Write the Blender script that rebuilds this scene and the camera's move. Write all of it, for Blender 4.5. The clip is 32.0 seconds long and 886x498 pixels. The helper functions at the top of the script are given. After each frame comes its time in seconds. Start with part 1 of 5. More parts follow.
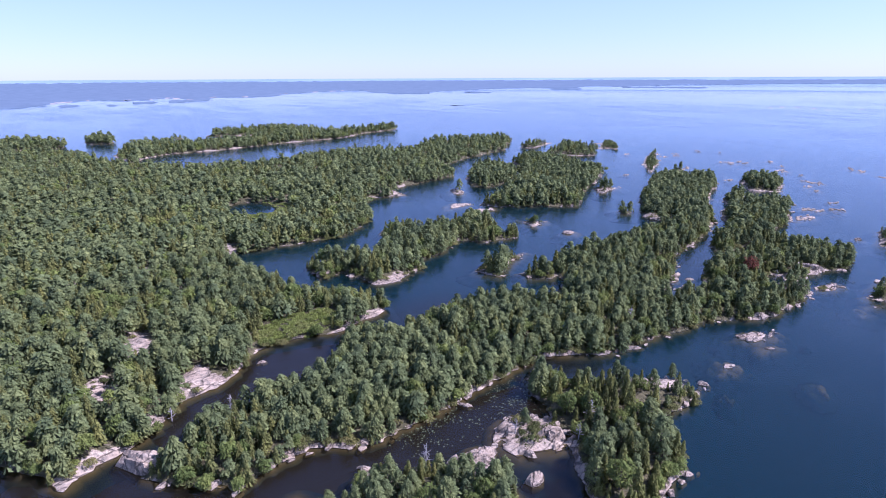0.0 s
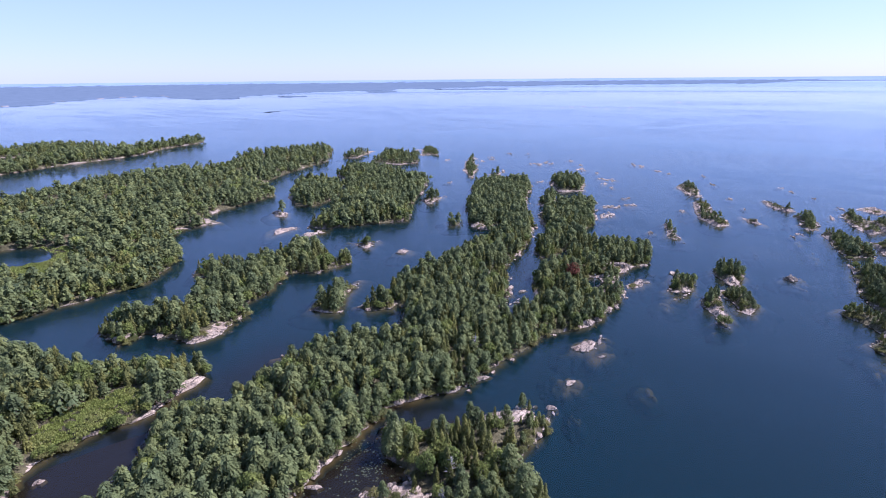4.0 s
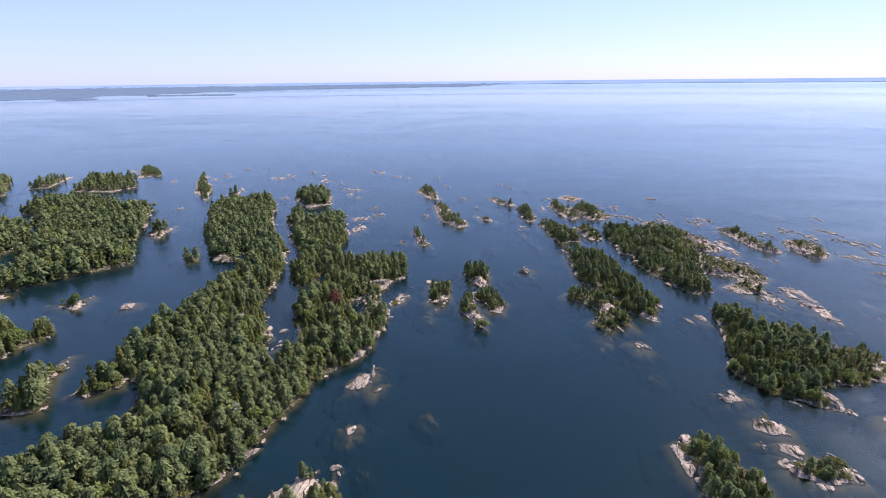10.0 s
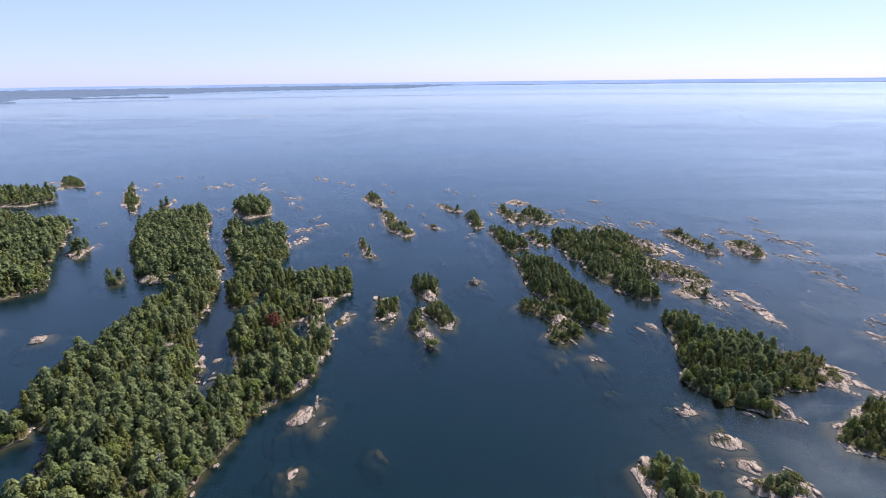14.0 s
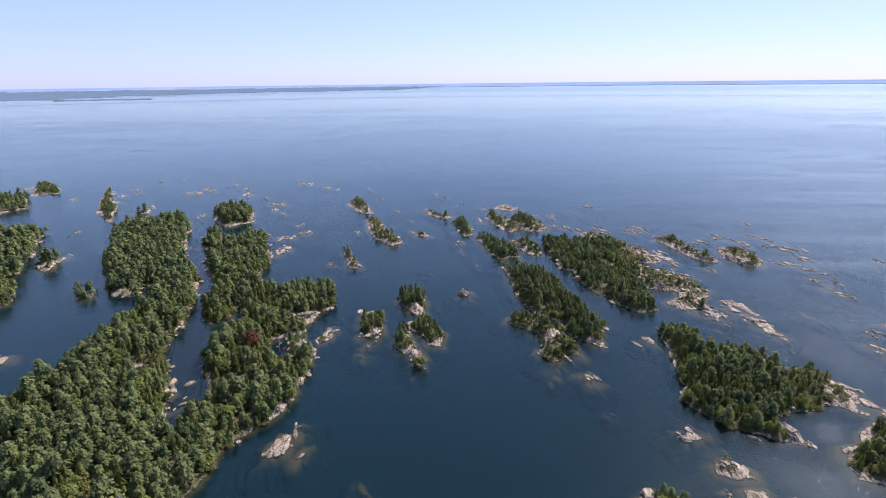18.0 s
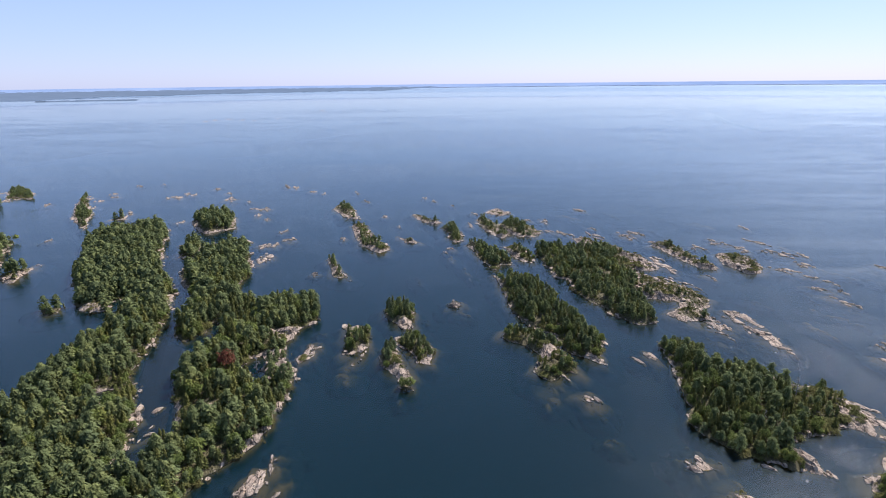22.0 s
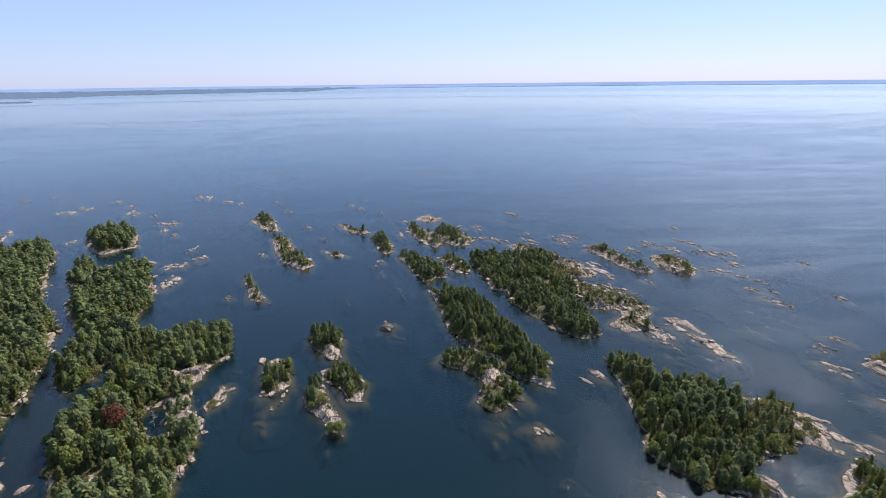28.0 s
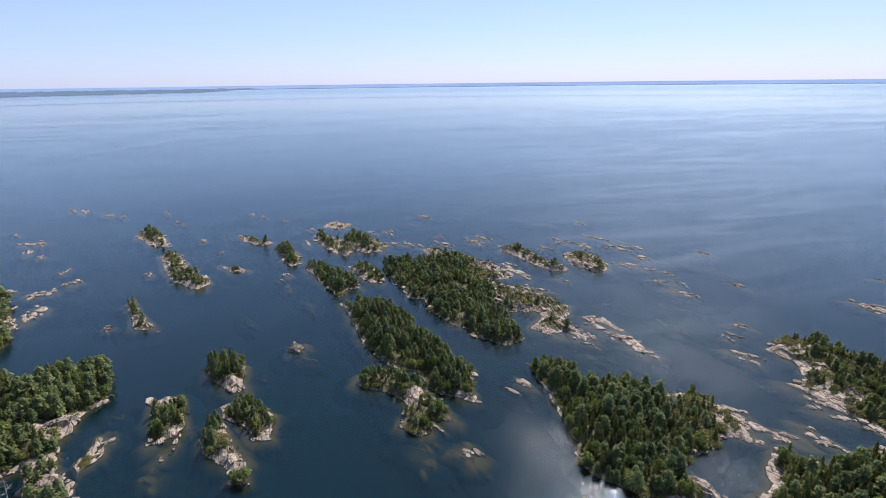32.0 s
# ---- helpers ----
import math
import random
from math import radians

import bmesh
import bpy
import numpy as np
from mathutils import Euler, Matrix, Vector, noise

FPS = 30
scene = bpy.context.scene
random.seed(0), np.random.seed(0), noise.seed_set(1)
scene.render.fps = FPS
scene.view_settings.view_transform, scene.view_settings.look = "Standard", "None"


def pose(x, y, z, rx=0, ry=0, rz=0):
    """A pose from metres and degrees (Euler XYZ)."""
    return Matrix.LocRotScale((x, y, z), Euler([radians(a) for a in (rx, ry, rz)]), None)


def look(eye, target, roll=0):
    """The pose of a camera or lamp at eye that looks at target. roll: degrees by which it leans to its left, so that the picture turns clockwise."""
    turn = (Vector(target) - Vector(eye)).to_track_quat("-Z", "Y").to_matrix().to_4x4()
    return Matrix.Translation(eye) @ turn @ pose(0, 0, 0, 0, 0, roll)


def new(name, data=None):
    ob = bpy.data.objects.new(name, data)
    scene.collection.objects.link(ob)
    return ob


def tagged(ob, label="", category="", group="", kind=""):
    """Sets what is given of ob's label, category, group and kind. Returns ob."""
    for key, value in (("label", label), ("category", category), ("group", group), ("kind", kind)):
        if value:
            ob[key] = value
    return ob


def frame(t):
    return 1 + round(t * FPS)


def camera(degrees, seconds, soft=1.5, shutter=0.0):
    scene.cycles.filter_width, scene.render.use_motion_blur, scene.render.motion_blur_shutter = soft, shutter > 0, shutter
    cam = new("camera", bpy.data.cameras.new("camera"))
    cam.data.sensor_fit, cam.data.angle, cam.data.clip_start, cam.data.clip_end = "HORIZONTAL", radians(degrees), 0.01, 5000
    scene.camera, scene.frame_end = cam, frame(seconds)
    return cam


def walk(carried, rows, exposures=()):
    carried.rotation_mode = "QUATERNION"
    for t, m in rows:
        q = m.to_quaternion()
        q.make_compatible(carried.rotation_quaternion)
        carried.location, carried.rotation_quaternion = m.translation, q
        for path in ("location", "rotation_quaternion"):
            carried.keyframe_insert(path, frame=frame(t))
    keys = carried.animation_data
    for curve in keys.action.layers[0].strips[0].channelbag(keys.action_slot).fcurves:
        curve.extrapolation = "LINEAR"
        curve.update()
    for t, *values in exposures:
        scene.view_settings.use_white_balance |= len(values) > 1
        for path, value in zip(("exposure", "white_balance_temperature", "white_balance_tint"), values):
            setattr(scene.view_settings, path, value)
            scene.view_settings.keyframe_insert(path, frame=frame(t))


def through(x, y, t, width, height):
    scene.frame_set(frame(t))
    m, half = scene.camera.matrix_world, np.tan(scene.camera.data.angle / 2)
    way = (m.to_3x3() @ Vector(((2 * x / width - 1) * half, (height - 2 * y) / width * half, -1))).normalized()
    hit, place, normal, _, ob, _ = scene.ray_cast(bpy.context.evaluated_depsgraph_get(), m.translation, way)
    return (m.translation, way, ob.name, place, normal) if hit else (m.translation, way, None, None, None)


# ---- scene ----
cam = camera(78.75, 32.0, soft=1.0)
PATH = [
    (0.0, look((14.67, -43.53, 67.09), (-60.95, 14.43, 36.71), -0.28)),
    (0.5, look((12.97, -42.40, 67.86), (-60.74, 17.96, 37.48), -0.30)),
    (1.0, look((11.37, -41.13, 68.61), (-60.85, 21.01, 38.24), -0.32)),
    (1.5, look((10.01, -39.77, 69.35), (-60.34, 24.50, 39.03), -0.38)),
    (2.0, look((8.71, -38.49, 70.15), (-58.32, 29.23, 39.81), -0.47)),
    (2.5, look((7.56, -37.28, 70.88), (-56.71, 33.07, 40.54), -0.49)),
    (3.0, look((6.41, -36.22, 71.63), (-55.04, 36.61, 41.29), -0.45)),
    (3.5, look((5.61, -35.07, 72.34), (-52.59, 40.40, 42.06), -0.51)),
    (4.0, look((4.87, -33.85, 73.00), (-48.49, 45.12, 42.72), -0.54)),
    (4.5, look((4.07, -32.76, 73.67), (-44.86, 49.03, 43.39), -0.59)),
    (6.5, look((2.07, -28.74, 75.60), (-40.05, 56.74, 45.28), -0.66)),
    (7.0, look((1.48, -27.74, 75.89), (-35.60, 60.04, 45.56), -0.60)),
    (7.5, look((0.83, -26.74, 76.13), (-31.01, 63.08, 45.83), -0.60)),
    (8.0, look((0.54, -25.87, 76.41), (-26.85, 65.42, 46.16), -0.55)),
    (8.5, look((-0.01, -24.54, 76.64), (-23.42, 67.86, 46.42), -0.54)),
    (9.0, look((-0.20, -23.42, 76.92), (-20.10, 69.81, 46.74), -0.58)),
    (9.5, look((-0.14, -22.43, 77.21), (-16.23, 71.56, 47.10), -0.58)),
    (10.0, look((-0.37, -21.46, 77.53), (-12.29, 73.17, 47.46), -0.61)),
    (10.5, look((-0.45, -19.92, 77.92), (-8.65, 75.06, 47.72), -0.62)),
    (11.0, look((-0.44, -18.96, 78.22), (-6.60, 76.18, 48.04), -0.67)),
    (11.5, look((-0.41, -17.86, 78.54), (-5.34, 77.36, 48.39), -0.69)),
    (12.0, look((-0.55, -16.69, 78.85), (-4.64, 78.56, 48.68), -0.64)),
    (12.5, look((-0.32, -15.47, 79.08), (-4.04, 79.80, 48.95), -0.67)),
    (13.0, look((-0.28, -14.26, 79.23), (-3.62, 81.03, 49.10), -0.69)),
    (13.5, look((-0.33, -13.17, 79.37), (-3.25, 82.16, 49.30), -0.71)),
    (14.0, look((-0.30, -12.03, 79.46), (-2.87, 83.32, 49.44), -0.69)),
    (14.5, look((-0.14, -10.76, 79.49), (-2.51, 84.60, 49.49), -0.69)),
    (16.5, look((-0.20, -6.97, 80.10), (-1.34, 88.47, 50.25), -0.69)),
    (17.0, look((-0.20, -5.51, 80.03), (-1.04, 89.94, 50.23), -0.68)),
    (17.5, look((-0.17, -4.26, 80.05), (-0.81, 91.20, 50.27), -0.68)),
    (18.0, look((-0.05, -2.73, 80.06), (-0.52, 92.74, 50.30), -0.66)),
    (18.5, look((-0.12, -1.43, 80.03), (-0.28, 94.06, 50.32), -0.66)),
    (19.0, look((0.00, -0.00, 80.00), (0.00, 95.49, 50.31), -0.67)),
    (19.5, look((-0.05, 1.40, 80.02), (0.15, 96.88, 50.32), -0.67)),
    (20.0, look((0.00, 2.75, 80.08), (0.46, 98.23, 50.36), -0.70)),
    (20.5, look((0.10, 4.16, 80.07), (0.77, 99.64, 50.37), -0.67)),
    (21.0, look((0.23, 5.54, 80.07), (1.08, 101.03, 50.38), -0.67)),
    (21.5, look((0.16, 7.12, 80.06), (1.35, 102.59, 50.32), -0.65)),
    (22.0, look((0.26, 8.46, 80.08), (1.63, 103.94, 50.39), -0.67)),
    (22.5, look((0.37, 9.88, 79.95), (2.17, 105.37, 50.32), -0.66)),
    (23.0, look((0.55, 11.27, 79.88), (3.76, 106.74, 50.29), -0.67)),
    (23.5, look((0.65, 12.82, 79.83), (6.86, 108.13, 50.20), -0.71)),
    (24.0, look((0.67, 14.28, 79.82), (8.68, 109.45, 50.20), -0.73)),
    (24.5, look((0.79, 15.67, 79.83), (10.26, 110.71, 50.21), -0.76)),
    (25.0, look((1.01, 17.06, 79.87), (11.55, 111.99, 50.23), -0.76)),
    (25.5, look((1.05, 18.53, 79.96), (12.56, 113.32, 50.27), -0.77)),
    (27.5, look((1.33, 24.43, 80.18), (14.99, 118.92, 50.44), -0.64)),
    (28.0, look((1.55, 25.79, 80.17), (15.56, 120.23, 50.43), -0.66)),
    (28.5, look((1.82, 27.18, 80.07), (16.09, 121.59, 50.35), -0.67)),
    (29.0, look((1.96, 28.69, 80.04), (16.57, 123.03, 50.29), -0.64)),
    (29.5, look((2.19, 30.01, 79.87), (17.32, 124.28, 50.15), -0.64)),
    (30.0, look((2.41, 31.41, 79.71), (18.03, 125.60, 50.00), -0.63)),
    (30.5, look((2.52, 32.79, 79.56), (21.58, 126.35, 49.84), -0.63)),
    (31.0, look((2.84, 34.25, 79.35), (26.57, 126.73, 49.61), -0.64)),
    (31.5, look((3.20, 35.72, 79.19), (30.87, 127.09, 49.40), -0.67)),
    (32.0, look((3.40, 37.00, 79.14), (33.26, 127.67, 49.35), -0.68)),
]
walk(cam, PATH, exposures=[(0.0, 0.90, 5200, 40), (5.0, 0.84, 5500, 34), (9.0, 0.81, 5950, 28), (19.0, 0.67, 6060, 22), (32.0, 0.54, 6030, 18)])

# ---- light ----
SUN_AZIMUTH, SUN_ELEVATION = 43.0, 48.0
world = bpy.data.worlds.new("sky")
scene.world = world
world.use_nodes = True
wn, wl = world.node_tree.nodes, world.node_tree.links
sky = wn.new("ShaderNodeTexSky")
sky.sky_type, sky.sun_disc = "NISHITA", False
sky.sun_elevation, sky.sun_rotation = radians(SUN_ELEVATION), radians(SUN_AZIMUTH)
sky.air_density, sky.dust_density, sky.ozone_density = 1.0, 0.2, 2.0
# thin summer haze: the clear sky pales towards the horizon
haze = wn.new("ShaderNodeMix")
haze.data_type = "RGBA"
where = wn.new("ShaderNodeTexCoord")
split = wn.new("ShaderNodeSeparateXYZ")
thin = wn.new("ShaderNodeMapRange")
thin.inputs["From Min"].default_value, thin.inputs["From Max"].default_value = 0.0, 0.85
thin.inputs["To Min"].default_value, thin.inputs["To Max"].default_value = 0.55, 0.15
wl.new(where.outputs["Generated"], split.inputs[0])
wl.new(split.outputs[2], thin.inputs[0])
wl.new(thin.outputs[0], haze.inputs[0])
haze.inputs[7].default_value = (4.1, 5.55, 8.9, 1)
wl.new(sky.outputs[0], haze.inputs[6])
wl.new(haze.outputs[2], wn["Background"].inputs[0])
wn["Background"].inputs[1].default_value = 0.081

sun_data = bpy.data.lights.new("sun", "SUN")
sun_data.energy, sun_data.angle, sun_data.color = 5.0, radians(0.53), (1.0, 0.94, 0.85)
sun = new("sun", sun_data)
az, el = radians(SUN_AZIMUTH), radians(SUN_ELEVATION)
sun.matrix_world = look((200 * math.sin(az), 200 * math.cos(az), 300),
                        (200 * math.sin(az) - math.sin(az) * math.cos(el), 200 * math.cos(az) - math.cos(az) * math.cos(el), 300 - math.sin(el)))


# ---- materials ----
class Nodes:
    """A node material, built by short calls."""

    def __init__(self, name):
        self.mat = bpy.data.materials.new(name)
        self.mat.use_nodes = True
        self.n, self.l = self.mat.node_tree.nodes, self.mat.node_tree.links
        self.bsdf = self.n["Principled BSDF"]
        self.out = self.n["Material Output"]

    def add(self, kind, **inputs):
        node = self.n.new("ShaderNode" + kind)
        for key, value in inputs.items():
            self.put(node.inputs[key.replace("_", " ")], value)
        return node

    def put(self, socket, value):
        if isinstance(value, bpy.types.NodeSocket):
            self.l.new(value, socket)
        else:
            socket.default_value = value

    def noise(self, scale, detail=4.0, rough=0.55, vector=None, distortion=0.0):
        node = self.add("TexNoise", Scale=scale, Detail=detail, Roughness=rough, Distortion=distortion)
        self.l.new(vector or self.where(), node.inputs["Vector"])
        return node.outputs[0]

    def where(self):
        return self.add("NewGeometry").outputs["Position"]

    def stretched(self, angle, sx, sy, sz=1.0):
        node = self.n.new("ShaderNodeMapping")
        node.inputs["Rotation"].default_value = (0, 0, radians(angle))
        node.inputs["Scale"].default_value = (sx, sy, sz)
        self.l.new(self.where(), node.inputs["Vector"])
        return node.outputs[0]

    def ramp(self, value, *stops):
        node = self.n.new("ShaderNodeValToRGB")
        e = node.color_ramp.elements
        while len(e) < len(stops):
            e.new(0.5)
        for item, (p, c) in zip(e, stops):
            item.position, item.color = p, (*c, 1) if not isinstance(c, float) else (c, c, c, 1)
        self.put(node.inputs[0], value)
        return node.outputs[0]

    def mix(self, fac, a, b, blend="MIX"):
        node = self.n.new("ShaderNodeMix")
        node.data_type, node.blend_type = "RGBA", blend
        for socket, value in zip((node.inputs[0], node.inputs[6], node.inputs[7]), (fac, a, b)):
            self.put(socket, (*value, 1) if isinstance(value, tuple) and len(value) == 3 else value)
        return node.outputs[2]

    def math(self, op, a, b=0.0):
        node = self.n.new("ShaderNodeMath")
        node.operation = op
        self.put(node.inputs[0], a)
        self.put(node.inputs[1], b)
        return node.outputs[0]

    def bump(self, height, strength, distance):
        node = self.add("Bump", Strength=strength, Distance=distance, Height=height)
        return node.outputs[0]

    def finish(self, color, rough=0.8, normal=None, specular=0.3):
        self.put(self.bsdf.inputs["Base Color"], (*color, 1) if isinstance(color, tuple) else color)
        self.put(self.bsdf.inputs["Roughness"], rough)
        self.bsdf.inputs["Specular IOR Level"].default_value = specular
        if normal:
            self.put(self.bsdf.inputs["Normal"], normal)
        return self.mat


def foliage(name, dark, mid, light, through=0.3, relief=0.4):
    """Leaves or needles: patchy from tree to tree and from clump to clump."""
    m = Nodes(name)
    tree = m.ramp(m.noise(0.16, 2.0), (0.32, dark), (0.5, mid), (0.68, light))
    clump = m.add("NewGeometry").outputs["Random Per Island"]
    value = m.ramp(clump, (0.0, 0.72), (1.0, 1.25))
    color = m.mix(1.0, tree, value, "MULTIPLY")
    fine = m.ramp(m.noise(4.2, 4.0), (0.3, 0.62), (0.7, 1.38))
    color = m.mix(1.0, color, fine, "MULTIPLY")
    normal = m.bump(m.noise(3.5, 3.0), relief, 0.35)
    m.finish(color, 0.75, normal, 0.06)
    leaf = m.add("BsdfTranslucent", Color=color, Normal=normal)
    blend = m.add("MixShader")
    blend.inputs[0].default_value = through
    m.l.new(m.bsdf.outputs[0], blend.inputs[1])
    m.l.new(leaf.outputs[0], blend.inputs[2])
    m.l.new(blend.outputs[0], m.out.inputs[0])
    return m.mat


PINE = foliage("pine_needles", (0.088, 0.114, 0.050), (0.127, 0.154, 0.059), (0.172, 0.193, 0.067), 0.26)
CEDAR = foliage("cedar_scales", (0.094, 0.105, 0.036), (0.135, 0.143, 0.042), (0.178, 0.178, 0.049), 0.26)
BIRCH = foliage("broad_leaves", (0.082, 0.112, 0.031), (0.120, 0.150, 0.038), (0.160, 0.182, 0.045), 0.24)
RED_LEAF = foliage("reddened_leaves", (0.11, 0.045, 0.028), (0.15, 0.055, 0.032), (0.17, 0.07, 0.04), 0.3)
JUNIPER = foliage("juniper_scrub", (0.070, 0.082, 0.028), (0.115, 0.118, 0.038), (0.165, 0.150, 0.052))
GRASS = foliage("marsh_grass", (0.195, 0.235, 0.060), (0.245, 0.285, 0.072), (0.275, 0.295, 0.092), 0.4)


def bark(name, a, b):
    m = Nodes(name)
    grain = m.noise(3.0, 4.0, vector=m.stretched(0, 3.0, 3.0, 0.6))
    return m.finish(m.ramp(grain, (0.3, a), (0.7, b)), 0.9, m.bump(grain, 0.7, 0.05))


BARK = bark("pine_bark", (0.055, 0.042, 0.034), (0.13, 0.105, 0.088))
SNAG = bark("bleached_wood", (0.22, 0.20, 0.19), (0.36, 0.34, 0.32))


def granite(name):
    """Pinkish glacier-worn gneiss: banded, cracked, lichened, stained at the waterline, soil where it is sheltered."""
    m = Nodes(name)
    band = m.noise(0.55, 5.0, 0.6, m.stretched(18, 1.0, 0.22), 0.4)
    base = m.ramp(band, (0.25, (0.17, 0.132, 0.093)), (0.45, (0.335, 0.262, 0.188)), (0.62, (0.465, 0.374, 0.274)), (0.8, (0.25, 0.193, 0.137)))
    lichen = m.ramp(m.noise(0.9, 6.0, 0.7), (0.50, 0.0), (0.62, 1.0))
    color = m.mix(m.math("MULTIPLY", lichen, 0.55), base, (0.12, 0.115, 0.10))
    crack = m.ramp(m.noise(0.7, 3.0, 0.5, m.stretched(18, 1.6, 0.3)), (0.485, 0.0), (0.50, 1.0), (0.515, 0.0))
    color = m.mix(m.math("MULTIPLY", crack, 0.7), color, (0.09, 0.08, 0.07))
    joint = m.n.new("ShaderNodeTexVoronoi")
    joint.feature = "DISTANCE_TO_EDGE"
    joint.inputs["Scale"].default_value = 0.30
    bent = m.add("VectorMath")
    bent.operation = "ADD"
    m.l.new(m.stretched(18, 1.9, 0.45), bent.inputs[0])
    wander = m.add("TexNoise", Scale=0.7, Detail=4.0)
    m.l.new(m.where(), wander.inputs["Vector"])
    m.l.new(wander.outputs["Color"], bent.inputs[1])
    m.l.new(bent.outputs[0], joint.inputs["Vector"])
    width = m.math("MULTIPLY", m.noise(0.6, 3.0), 0.13)
    gapped = m.ramp(m.math("ADD", joint.outputs["Distance"], width), (0.075, 1.0), (0.115, 0.0))
    color = m.mix(m.math("MULTIPLY", gapped, 0.7), color, (0.070, 0.060, 0.050))
    # soil, needles and moss away from the shore
    inland = m.n.new("ShaderNodeAttribute")
    inland.attribute_name = "inland"
    patch = m.math("ADD", inland.outputs["Fac"], m.math("MULTIPLY", m.math("SUBTRACT", m.noise(0.45, 5.0, 0.6, m.stretched(18, 1.5, 0.4)), 0.5), 1.9))
    soil = m.ramp(m.noise(0.8, 4.0), (0.3, (0.046, 0.046, 0.021)), (0.5, (0.088, 0.078, 0.036)), (0.7, (0.145, 0.125, 0.064)))
    color = m.mix(m.ramp(patch, (0.48, 0.0), (0.60, 1.0)), color, soil)
    # stain at the waterline, algae below; the dimming of deep water is painted in
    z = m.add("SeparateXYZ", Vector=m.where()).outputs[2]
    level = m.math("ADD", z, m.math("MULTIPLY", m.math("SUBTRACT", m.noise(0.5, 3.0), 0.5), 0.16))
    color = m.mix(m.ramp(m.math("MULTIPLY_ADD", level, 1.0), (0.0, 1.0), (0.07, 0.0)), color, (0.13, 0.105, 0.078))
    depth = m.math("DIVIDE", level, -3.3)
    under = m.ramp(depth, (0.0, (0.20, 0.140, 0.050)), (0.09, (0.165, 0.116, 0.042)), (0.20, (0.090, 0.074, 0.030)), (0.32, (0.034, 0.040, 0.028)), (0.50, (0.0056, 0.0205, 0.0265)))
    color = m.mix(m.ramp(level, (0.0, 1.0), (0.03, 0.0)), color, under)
    relief = m.math("SUBTRACT", m.math("ADD", m.noise(1.2, 6.0, 0.65), m.math("MULTIPLY", band, 0.8)), m.math("MULTIPLY", gapped, 0.5))
    relief = m.math("MULTIPLY", relief, m.ramp(m.math("ADD", z, 0.5), (0.40, 0.0), (0.52, 1.0)))
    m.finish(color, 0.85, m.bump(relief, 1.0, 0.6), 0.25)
    # no gloss on drowned rock
    m.put(m.bsdf.inputs["Specular IOR Level"], m.ramp(m.math("ADD", z, 0.5), (0.42, 0.0), (0.52, 0.25)))
    return m.mat


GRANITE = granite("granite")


def lake_bed():
    m = Nodes("lake_bed")
    # silt colour with the blue dimness of deep water mixed in
    color = m.ramp(m.noise(0.012, 4.0), (0.35, (0.0050, 0.0195, 0.0250)), (0.65, (0.0060, 0.0212, 0.0272)))
    return m.finish(color, 1.0, None, 0.0)


